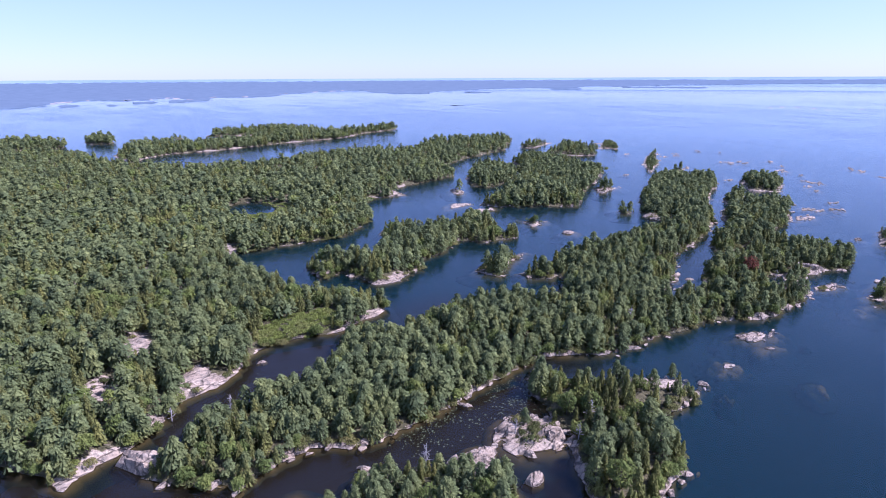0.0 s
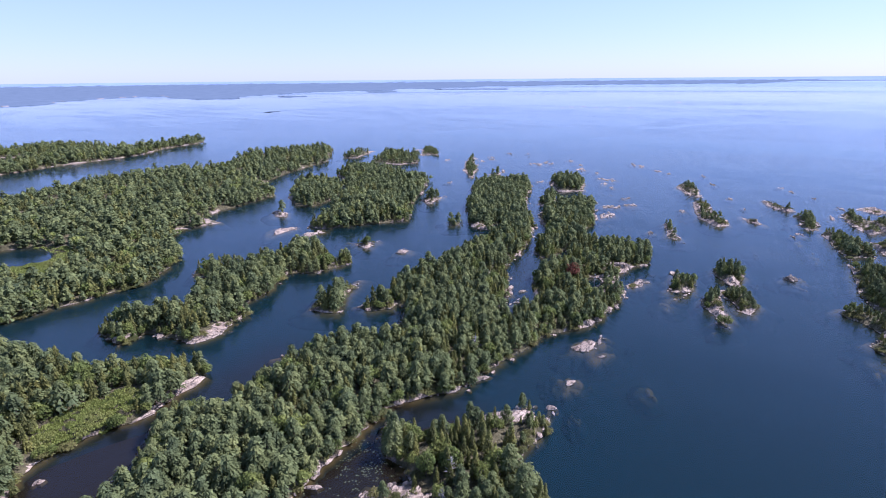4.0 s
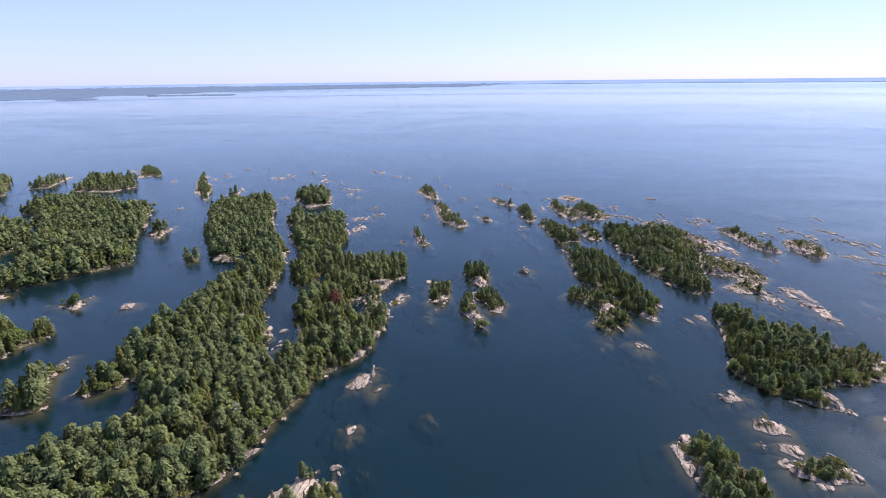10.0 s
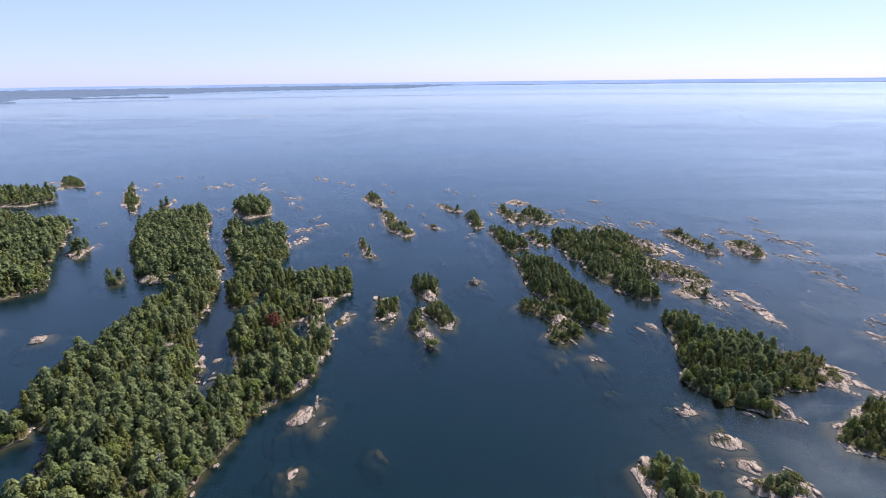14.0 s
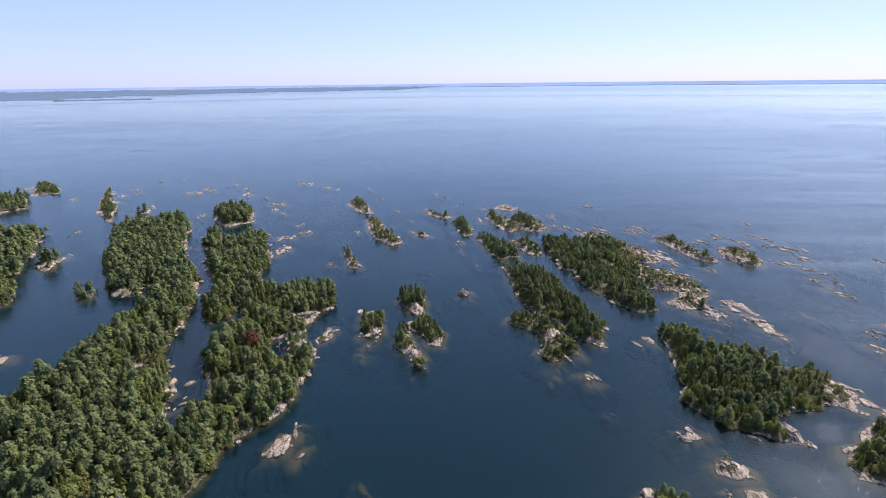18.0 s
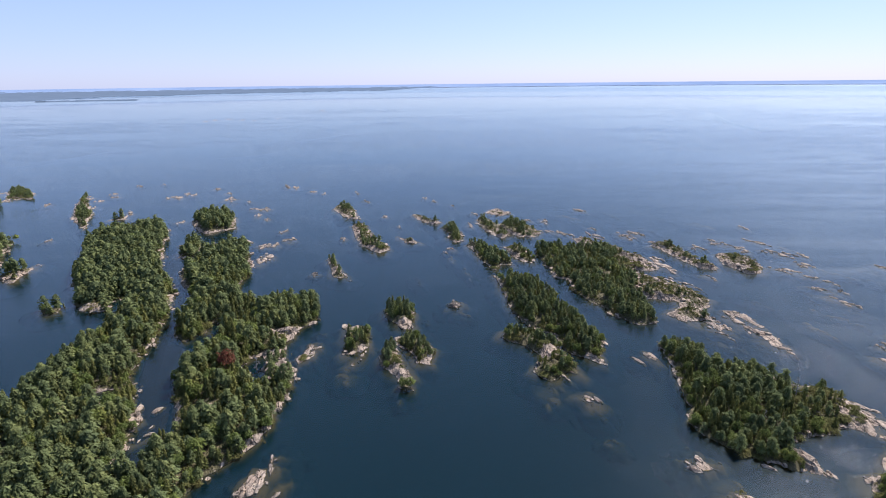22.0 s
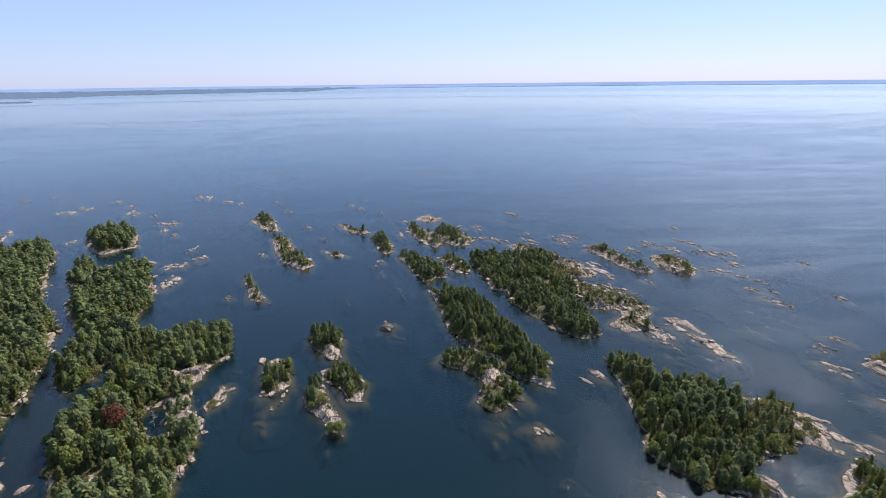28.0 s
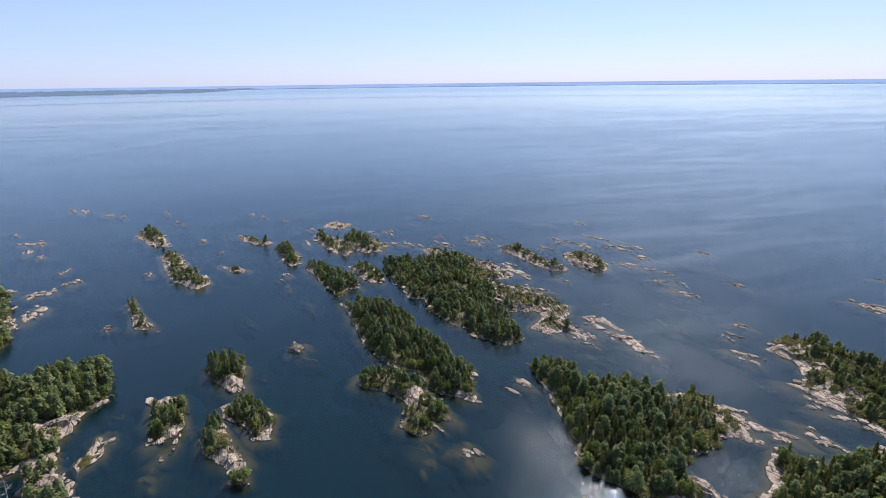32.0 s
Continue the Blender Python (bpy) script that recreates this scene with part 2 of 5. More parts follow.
def lake_water(name, waves=0.0, spread=0.20):
    """Clear water over a dim blue body; waves is the height of its ripples."""
    m = Nodes(name)
    gloss = m.add("BsdfGlossy", Color=(0.925, 0.965, 1.0, 1), Roughness=0.03 if waves else spread)
    fresnel = m.add("Fresnel", IOR=1.333)
    if waves:
        slick = m.ramp(m.noise(0.0035, 6.0, 0.62, m.stretched(-28, 0.5, 1.6), 1.6), (0.45, 0.0), (0.60, 1.0))
        patchy = m.ramp(m.noise(0.018, 5.0, 0.65, m.stretched(-28, 0.55, 1.8), 1.2), (0.40, 0.0), (0.66, 1.0))
        ripple = m.noise(1.3, 2.0, 0.5, m.stretched(25, 1.0, 1.7))
        away = m.n.new("ShaderNodeVectorMath")
        away.operation = "LENGTH"
        m.l.new(m.where(), away.inputs[0])
        calm = m.ramp(m.math("DIVIDE", m.math("ADD", away.outputs["Value"], m.math("MULTIPLY", m.noise(0.0016, 4.0, 0.6, m.stretched(-28, 0.5, 1.6), 1.0), 900.0)), 5000.0),
                      (0.34, 0.0), (0.46, 1.0), (0.80, 1.0), (0.92, 0.2))
        strength = m.math("MAXIMUM", 0.10, m.math("SUBTRACT", m.math("SUBTRACT", 1.25, m.math("ADD", m.math("MULTIPLY", slick, 0.65), m.math("MULTIPLY", patchy, 0.65))), m.math("MULTIPLY", calm, 0.7)))
        normal = m.bump(ripple, strength, waves)
        m.put(gloss.inputs["Normal"], normal)
        m.put(fresnel.inputs["Normal"], normal)
    clear = m.add("BsdfTransparent", Color=(0.88, 0.93, 0.93, 1))
    place = m.add("SeparateXYZ", Vector=m.where())
    peaty = m.math("MULTIPLY", m.ramp(m.math("DIVIDE", m.math("ADD", m.math("ADD", place.outputs[0], m.math("MULTIPLY", place.outputs[1], 0.48)), 13.6), -10.0), (0.0, 0.0), (0.6, 1.0)), m.ramp(m.math("DIVIDE", m.math("ADD", place.outputs[1], 100.0), 200.0), (0.76, 1.0), (0.83, 0.0)))
    peaty = m.math("MULTIPLY", peaty, m.ramp(m.math("DIVIDE", place.outputs[0], -200.0), (0.54, 1.0), (0.60, 0.0)))
    body = m.add("BsdfDiffuse", Color=m.mix(peaty, (0.0046, 0.0190, 0.0236), (0.0125, 0.0105, 0.0075)))
    inside, blend = m.add("MixShader"), m.add("MixShader")
    inside.inputs[0].default_value = 0.45
    m.l.new(clear.outputs[0], inside.inputs[1])
    m.l.new(body.outputs[0], inside.inputs[2])
    m.l.new(fresnel.outputs[0], blend.inputs[0])
    m.l.new(inside.outputs[0], blend.inputs[1])
    # capillary waves too fine to see one by one spread part of the gloss
    fuzzy = m.add("BsdfGlossy", Color=(0.80, 0.92, 1.0, 1), Roughness=0.28)
    shine = m.add("MixShader")
    shine.inputs[0].default_value = 0.0
    if waves:
        east = m.add("SeparateXYZ", Vector=m.where()).outputs[0]
        windward = m.ramp(m.math("DIVIDE", east, 200.0), (0.05, 0.11), (0.30, 0.19), (0.55, 0.235))
        m.put(shine.inputs[0], m.math("MULTIPLY", m.math("MULTIPLY", windward, m.math("ADD", m.math("ADD", 0.40, m.math("MULTIPLY", slick, 0.7)), m.math("MULTIPLY", patchy, 1.2))), m.ramp(m.math("DIVIDE", away.outputs["Value"], 1000.0), (0.13, 0.45), (0.30, 1.0), (0.80, 0.30))))
    m.l.new(gloss.outputs[0], shine.inputs[1])
    m.l.new(fuzzy.outputs[0], shine.inputs[2])
    m.l.new(shine.outputs[0], blend.inputs[2])
    m.l.new(blend.outputs[0], m.out.inputs[0])
    return m.mat


WATER, RIPPLE, BED = lake_water("lake_water", 0.072), lake_water("ripple_face"), lake_bed()
CALM = lake_water("calm_water", 0.0, 0.05)
MUD = Nodes("peat_mud").finish((0.022, 0.017, 0.010), 1.0, None, 0.0)


def distance_mat(name, a, b, scale):
    m = Nodes(name)
    color = m.ramp(m.noise(scale, 5.0, 0.65), (0.35, a), (0.65, b))
    return m.finish(color, 1.0, None, 0.0)


HAZY_WOOD = distance_mat("hazy_far_woods", (0.022, 0.032, 0.046), (0.040, 0.054, 0.072), 0.02)
# air light of some kilometres, painted on the backdrop as blue colour and emission
glow = HAZY_WOOD.node_tree.nodes["Principled BSDF"]
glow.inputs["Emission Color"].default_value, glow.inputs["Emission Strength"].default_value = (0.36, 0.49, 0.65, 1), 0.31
# haze of the horizon, put into a plain blue colour
HAZE_BLUE = distance_mat("horizon_haze", (0.17, 0.245, 0.37), (0.22, 0.30, 0.43), 0.002)
PALE = distance_mat("far_rock", (0.21, 0.205, 0.20), (0.33, 0.31, 0.30), 0.05)


# ---- shaping helpers ----
def part(name, bm, material, parent=None, label=""):
    """Links a bmesh as one mesh object, under parent if given."""
    me = bpy.data.meshes.new(name)
    bm.to_mesh(me)
    bm.free()
    me.materials.append(material)
    ob = new(name, me)
    if parent:
        ob.parent = parent
    return tagged(ob, label)


def raw_mesh(name, verts, tris, materials, slots=None, smooth=False):
    """A mesh from arrays of corners and triangles."""
    me = bpy.data.meshes.new(name)
    verts, tris = np.asarray(verts, np.float32), np.asarray(tris, np.int32)
    me.vertices.add(len(verts))
    me.vertices.foreach_set("co", verts.ravel())
    me.loops.add(tris.size)
    me.loops.foreach_set("vertex_index", tris.ravel())
    me.polygons.add(len(tris))
    me.polygons.foreach_set("loop_start", np.arange(0, tris.size, 3, dtype=np.int32))
    if slots is not None:
        me.polygons.foreach_set("material_index", np.asarray(slots, np.int32))
    me.polygons.foreach_set("use_smooth", np.broadcast_to(smooth, len(tris)))
    for m in materials:
        me.materials.append(m)
    me.update(calc_edges=True)
    return me


def lattice(ix, iy, seed):
    v = np.sin(ix * 127.1 + iy * 311.7 + seed * 74.7) * 43758.5453
    return v - np.floor(v)


def value_noise(x, y, seed=0):
    x, y = np.asarray(x, float), np.asarray(y, float)
    ix, iy = np.floor(x), np.floor(y)
    u, v = x - ix, y - iy
    u, v = u * u * (3 - 2 * u), v * v * (3 - 2 * v)
    a, b = lattice(ix, iy, seed), lattice(ix + 1, iy, seed)
    c, d = lattice(ix, iy + 1, seed), lattice(ix + 1, iy + 1, seed)
    return (a + (b - a) * u) * (1 - v) + (c + (d - c) * u) * v - 0.5


def fractal(x, y, seed=0, octaves=3):
    return sum(value_noise(x * 2 ** k, y * 2 ** k, seed + 5 * k) / 2 ** k for k in range(octaves))


def shore_distance(x, y, outline):
    """Metres from the shoreline: positive on land, negative in the water."""
    best, inside = np.full(x.shape, 1e9), np.zeros(x.shape, bool)
    for (ax, ay), (bx, by) in zip(outline, outline[1:] + outline[:1]):
        ex, ey = bx - ax, by - ay
        t = np.clip(((x - ax) * ex + (y - ay) * ey) / (ex * ex + ey * ey + 1e-9), 0, 1)
        best = np.minimum(best, (x - ax - t * ex) ** 2 + (y - ay - t * ey) ** 2)
        cross = (ay > y) != (by > y)
        inside ^= cross & (x < ax + (y - ay) * ex / (ey if abs(ey) > 1e-9 else 1e-9))
    return np.where(inside, 1, -1) * np.sqrt(best)


# ---- the plan: shores in metres, clockwise or not ----
LANDS = []


def land(name, shelf, cover, tall, step, *outline):
    LANDS.append((name, shelf, cover, tall, step, outline))


mainland_shore_a = [(-85, -49), (-89, -40), (-94, -33), (-99, -28), (-101, -20), (-109, -10), (-114, -5), (-112.5, 5), (-110.5, 17), (-114, 33), (-121, 35), (-143, 16), (-200, 6), (-194, 59), (-203, 75), (-216, 88), (-241, 97), (-254, 111), (-250, 132), (-271, 134), (-282, 195), (-319, 208), (-345, 258)]
mainland_shore_b = [(-365, 324), (-421, 387), (-447, 389), (-458, 301), (-412, 248), (-435, 206), (-438, 152), (-410, 97), (-436, 42), (-490, 14), (-545, 2), (-606, -18), (-632, -60), (-660, -120), (-560, -170), (-170, -110)]
land("mainland", 1.0, 0.86, 0.95, 2.0, *mainland_shore_a, *mainland_shore_b)
peninsula_shore_a = [(-75, -35), (-81, -38), (-88, -28), (-92, -14), (-92, 0), (-99, 8), (-107, 15), (-107, 21), (-97, 24), (-103, 39), (-101, 59), (-108, 49), (-99, 68), (-86, 75), (-97, 94), (-112, 101), (-119, 121), (-112, 141), (-116, 156), (-113, 176), (-113, 182), (-118, 194), (-116, 199), (-121, 209), (-126, 206), (-122, 195), (-133, 195)]
peninsula_shore_b = [(-139, 203), (-145, 215), (-153, 222), (-165, 243), (-172, 263), (-184, 282), (-190, 305), (-163, 320), (-155, 314), (-150, 305), (-138, 272), (-122, 237), (-103, 209), (-100, 196), (-93, 172), (-91, 157), (-87, 144), (-78, 132), (-70, 119), (-63, 118)]
peninsula_shore_d = [(-67, 130), (-77, 150), (-73, 156), (-72, 165), (-73, 180), (-79.5, 184), (-77, 175), (-80, 174), (-81, 167), (-87, 172), (-91, 182), (-92.5, 193), (-100, 213), (-109, 228), (-116, 243), (-111, 245), (-115, 262), (-107, 273), (-98, 275), (-90, 258), (-84, 244), (-82, 231), (-82, 219), (-80, 208), (-75, 204), (-68, 198), (-59, 203), (-52, 201), (-46, 200), (-43, 183)]
peninsula_shore_c = [(-49, 165), (-41, 144), (-40, 132), (-42, 116), (-51, 103), (-57, 62), (-66, 50), (-62, -2), (-69, -12), (-67, -26)]
land("peninsula", 0.8, 0.90, 0.84, 1.1, *peninsula_shore_a, *peninsula_shore_b, *peninsula_shore_d, *peninsula_shore_c)
land("south_island", 0.8, 0.92, 1, 0.8, (-64, 43), (-55, 44), (-49, 49), (-45, 61), (-40, 66), (-35, 64), (-35, 70), (-33, 63), (-33, 48), (-29, 41), (-25, 42), (-22, 41), (-21, 30), (-17, 21), (-22, 14), (-29, 20), (-33, 22), (-38, 28), (-58, 36))
land("lagoon_island", 1.0, 0.9, 0.9, 0.9, (-59, -18), (-53, -13), (-57, -7), (-52, -3), (-50, 7), (-50, 14), (-36, 10), (-30, 3), (-46, -17))
land("lagoon_rock", 3, 0.25, 0.6, 0.8, (-50.9, 18.8), (-53.0, 23.6), (-50.4, 29.1), (-44.6, 32.8), (-39.9, 27.4), (-41.5, 22.8), (-43.5, 18.8), (-47.9, 17.2))
land("long_island", 1.2, 1, 1, 1.2, (-166, 30), (-151, 30), (-153, 39), (-134, 42), (-132, 48), (-138, 63), (-146, 68), (-148, 79), (-158, 95), (-149, 104), (-146, 118), (-154, 129), (-150, 115), (-172, 126), (-178, 122), (-176, 91), (-184, 89), (-192, 80), (-186, 75), (-178, 77), (-160, 55), (-170, 35))
land("islet", 1.5, 1, 1.15, 0.9, (-124.4, 77.0), (-114.2, 80.3), (-122.5, 92.4), (-128.0, 106.5), (-127.8, 89.4), (-126.4, 81.5))
land("islet", 1.2, 1, 1.15, 0.9, (-112.6, 88.0), (-107.2, 87.5), (-101.8, 93.2), (-102.6, 97.9), (-107.6, 98.5), (-111.1, 89.2))
land("cove_island", 1.2, 1, 1, 1.8, (-272, 195), (-247, 180), (-236, 182), (-240, 203), (-256, 228), (-257, 232), (-291, 248), (-302, 231))
land("cove_island", 1.2, 1, 1, 1.8, (-202, 149), (-192, 154), (-168, 187), (-177, 202), (-188, 210), (-192, 226), (-228, 292), (-237, 283), (-274, 302), (-310, 301), (-305, 272), (-280, 259), (-253, 228), (-204, 162), (-207, 155))
land("islet", 1.5, 1, 1.1, 1.5, (-191.4, 232.4), (-179.4, 225.0), (-186.8, 252.6), (-185.9, 247.8), (-192.1, 235.8))
land("islet", 1.2, 1, 1.1, 1.0, (-167.5, 142.1), (-153.3, 138.9), (-156.5, 150.4), (-155.1, 148.5), (-163.4, 141.7))
land("islet", 0.8, 1, 1, 1.0, (-148.3, 197.7), (-141.5, 199.0), (-139.7, 194.6), (-142.4, 191.4))
land("outer_island", 2, 1, 1, 2.2, (-325, 339), (-293, 337), (-286, 358), (-312, 392), (-352, 386))
land("outer_island", 2, 1, 0.8, 2.2, (-367, 345), (-355, 352), (-375, 402), (-378, 389), (-386, 372))
land("rock_reef", 2.2, 0.6, 0.5, 1.2, (-312, 395), (-315, 411), (-296, 404), (-310, 428), (-346, 459), (-341, 441))
land("islet", 2, 0.5, 0.9, 1.4, (-244.8, 161.5), (-238.0, 166.0), (-230.4, 158.5), (-235.1, 156.0))
land("flat_rock", 9, 0, 1, 1.0, (-205.6, 128.6), (-205.7, 145.9), (-210.3, 147.1), (-213.4, 139.9))
land("flat_rock", 9, 0, 1, 1.0, (-193.1, 133.8), (-189.7, 138.1), (-188.7, 147.7), (-195.7, 143.8))
land("far_island", 1.6, 0.9, 1.25, 4.0, (-520, 20), (-560, 20), (-612, 36), (-612, 66), (-586, 89), (-590, 130), (-610, 178), (-625, 236), (-612, 272), (-620, 312), (-640, 362), (-620, 365), (-606, 344), (-591, 293), (-563, 255), (-557, 217), (-555, 177), (-542, 125), (-536, 86), (-540, 62), (-518, 37), (-495, 25))
land("far_island", 1.6, 0.9, 1.2, 4.0, (-684, 131), (-674, 153), (-649, 193), (-640, 242), (-652, 266), (-700, 250), (-712, 205), (-708, 166), (-696, 141))
land("far_island", 1.0, 1, 1.25, 4.0, (-702, 9), (-676, 16), (-666, 27), (-686, 36), (-722, 32), (-732, 19))
land("far_island", 1.0, 1, 0.9, 3.0, (-682, 95), (-671, 98), (-674, 106), (-692, 104))
land("far_island", 1.0, 1, 1.2, 5.0, (-691, -89), (-655, -45), (-659, -9), (-700, -15), (-730, -44), (-760, -93))
land("rock_reef", 2.2, 0.6, 0.55, 1.2, (-233, 347), (-203, 313), (-222, 356), (-265, 418), (-262, 403))
land("islet", 2, 1, 1, 1.5, (-202.7, 335.9), (-191.4, 337.7), (-196.2, 345.5), (-202.4, 339.9))
land("reef_island", 2.4, 0.85, 0.85, 1.2, (-149, 332), (-138, 312), (-127, 301), (-116, 313), (-124, 338), (-140, 352))
land("reef_island", 1.8, 0.85, 0.8, 1.1, (-124, 258), (-132, 280), (-126, 284), (-118, 275), (-115, 256))
land("rock_reef", 1.6, 0.6, 0.35, 0.5, (-43.6, 155.3), (-41.2, 152.9), (-37.8, 156.2), (-37.1, 162.9), (-39.9, 165.7))
land("twin_islet", 0.9, 0.8, 0.5, 0.6, (-31.1, 177.1), (-26.2, 178.8), (-23.7, 175.7), (-22.6, 169.3), (-20.9, 163.2), (-23.3, 160), (-28.8, 157.4), (-29.8, 158.6), (-28.1, 163.3), (-29.6, 170.6))
land("flat_rock", 9, 0, 1, 0.7, (-26.1, 151.1), (-24.3, 151.1), (-20.6, 160.7), (-22.4, 160.7))
land("twin_islet", 0.8, 0.95, 0.8, 0.6, (-18.5, 192.4), (-15.5, 196), (-10.9, 193.2), (-7.8, 188.7), (-9, 182.5), (-8.2, 174.4), (-11.4, 175), (-15, 180.7), (-17.5, 184.7))
land("twin_islet", 0.8, 0.9, 0.6, 0.6, (-16.7, 161), (-13.9, 163.5), (-12.1, 160.3), (-11.4, 154.9), (-9.8, 149.7), (-6.8, 143.5), (-8.4, 141.6), (-7.6, 137.4), (-10.8, 138.4), (-10.2, 142), (-13.3, 146.9), (-16.2, 149.8), (-17, 153.5))
land("twin_islet", 0.8, 0.9, 0.5, 0.6, (-13.2, 168.9), (-9.7, 170.4), (-4.9, 167), (-1, 160.9), (-1.6, 150.6), (-6, 152.1), (-6.9, 156.7), (-9.9, 159.8), (-12.7, 163.1))
land("islet", 1.4, 0.55, 0.6, 0.8, (-50.8, 251.0), (-43.3, 227.6), (-37.7, 225.9), (-40.3, 230.0), (-49.7, 254.6))
land("reef_islet", 2.0, 0.45, 0.5, 1.0, (-67, 358), (-53, 330), (-46, 330), (-56, 366), (-64, 372))
land("reef_islet", 2.0, 0.45, 0.5, 0.9, (-48, 315), (-39, 275), (-27, 259), (-23, 267), (-32, 286), (-42, 318))
land("reef_islet", 2.0, 0.5, 0.45, 0.8, (-20.7, 291.1), (-14.7, 277.2), (-8.4, 277.0), (-10.9, 281.5), (-16.5, 285.3))
land("reef_islet", 2.6, 0.5, 0.45, 0.9, (-14, 340), (-7, 335), (-3, 325), (4, 319), (-1, 314), (-6, 319), (-12, 332))
land("reef_islet", 1.2, 0.8, 0.55, 0.8, (3.3, 306.8), (10.8, 308), (13.7, 296.3), (15, 281.7), (10.7, 276.4), (7, 285.1), (8.7, 292.5))
land("reef_islet", 1.1, 0.85, 0.58, 0.8, (15.4, 272.5), (18.9, 275.1), (25.1, 269.5), (30.2, 258), (34.4, 245.6), (34.7, 240), (29.9, 239.6), (25.6, 233.9), (22.2, 244.5), (19.9, 259.6))
land("ridge_island", 0.6, 0.82, 0.60, 0.8, (25, 227), (29, 183), (32, 176), (39, 168), (40, 158), (49, 149), (53, 164), (50, 172), (47, 194), (42, 215), (34, 225), (28, 221))
land("ridge_island", 0.9, 0.85, 0.5, 0.6, (23.2, 172), (26.8, 172.6), (33, 169), (35.3, 165.3), (38.1, 160), (39.2, 153.5), (39.4, 148.8), (41.3, 142.7), (37.6, 145.3), (33.6, 141.2), (32, 140.4), (28.9, 142.6), (27.5, 145.7), (29.8, 150.6), (32.2, 153.4), (31.4, 156.3), (28.6, 162.1), (23.6, 165.2), (22.1, 168.7))
land("barren_island", 0.7, 0.66, 0.56, 0.8, (49.2, 262), (54.3, 266), (65.4, 266), (73.3, 265), (85, 262), (89, 250), (89, 240), (85.9, 228.6), (84.5, 216.2), (77.1, 201.1), (79.1, 195.7), (76.3, 182.5), (76.5, 176.4), (68.3, 175.2), (61.1, 183.4), (61.4, 189.8), (58.1, 195), (53.8, 208.2), (55.6, 218.9), (51, 222.8), (51, 232.1), (48.6, 242.8))
land("barren_island", 2.0, 0.8, 0.5, 0.8, (34.6, 268), (41, 268), (44.9, 260.6), (46.4, 246.8), (44.6, 241.5), (39.1, 244.7), (36.1, 256.4))
land("barren_islet", 1.4, 0.3, 0.5, 0.7, (87.1, 228.3), (90.7, 222.4), (95.4, 217.1), (100, 207.3), (102.9, 196.1), (100.2, 189.2), (96.1, 187.6), (96.3, 178.7), (86.7, 177.6), (82.7, 183.5), (88.6, 189.1), (90.4, 195), (80.1, 198), (78.1, 203.5))
land("barren_islet", 4, 0.22, 0.4, 0.7, (71.9, 283.4), (77.8, 278.3), (89.1, 264.9), (94.6, 250.3), (97.7, 241.8), (100.1, 232.6), (94.4, 228.2), (86.7, 230.5), (87.5, 242.3), (82.1, 252.8), (73.3, 268.1))
land("flat_rock", 9, 0.22, 0.3, 0.6, (103.8, 187.1), (107.5, 185.5), (110.1, 178.2), (109.7, 170.1), (110, 162.4), (109.7, 158.9), (105.7, 155.2), (103.4, 158.4), (105.3, 165.2), (106.5, 172.7), (105.6, 179.1), (101.8, 182.9))
land("flat_rock", 9, 0.15, 0.3, 0.6, (92.6, 174.1), (97.6, 174.3), (100.5, 171), (93.6, 169.2))
land("barren_islet", 1.4, 0.4, 0.45, 0.9, (25, 322), (29, 331), (37, 310), (45, 325), (54, 310), (58, 294), (53, 283), (46, 285), (41, 291), (36, 282), (31, 291), (27, 304))
land("flat_rock", 9, 0.1, 0.3, 0.9, (30, 343), (40, 355), (48, 338), (40, 333))
land("barren_islet", 2.6, 0.45, 0.4, 0.8, (108.3, 266.5), (116.9, 269.4), (120.1, 257.8), (121.9, 244.7), (124.7, 232.7), (122.2, 228.2), (117.4, 231.3), (113.2, 241), (112.3, 253.3))
land("barren_islet", 2.8, 0.4, 0.4, 0.8, (133.4, 250.7), (141, 249.1), (144.1, 242.7), (144, 229.6), (138.2, 222.9), (133.3, 223.2), (132.1, 229.7), (129, 235.6), (131.7, 245.2))
land("spruce_island", 1.0, 0.82, 0.64, 0.7, (70, 161), (65, 127), (61, 121), (63, 114), (67, 108), (71, 105), (82, 101), (81, 111), (88, 114), (97, 117), (104, 112), (107, 119), (107, 126), (104, 134), (96, 137), (92, 145), (82, 148), (80, 158), (76, 163))
land("flat_rock", 9, 0, 1, 0.6, (63.9, 157.3), (63.9, 150.7), (65.8, 148.9), (65.9, 155.3))
land("flat_rock", 9, 0.1, 0.3, 0.5, (54.7, 106.7), (57.4, 107.2), (60.4, 104.9), (57.2, 103.2), (55, 103))
land("reef_islet", 2.2, 0.6, 0.35, 0.5, (56.9, 94.2), (59.5, 96.3), (62.6, 95.9), (64.3, 93.5), (63.3, 90.6), (60.9, 90.3), (59, 90.9), (56.7, 91.9))
land("meadow_island", 1.6, 0.9, 0.65, 0.7, (94, 102), (89, 100), (85, 90), (101, 84), (150, 75), (127, 102), (111, 102), (105, 104), (108, 110), (99, 107))
land("meadow_island", 1.8, 0.65, 0.5, 0.8, (142, 146), (143, 138), (139, 130), (132, 126), (132, 105), (170, 95), (185, 125), (165, 127), (160, 145), (151, 149))
land("shore_islet", 1.0, 0.95, 0.65, 0.6, (36.7, 83.6), (36.5, 76.5), (39.4, 70.5), (37.5, 59.7), (50.3, 62.3), (50.9, 72.8), (49.7, 77.5), (42.0, 86.6))
land("reef_islet", 2.4, 0.5, 0.35, 0.5, (60, 87.2), (63.9, 87.2), (62.9, 84.6), (62.9, 82), (60.8, 83.5), (59.7, 84.9))
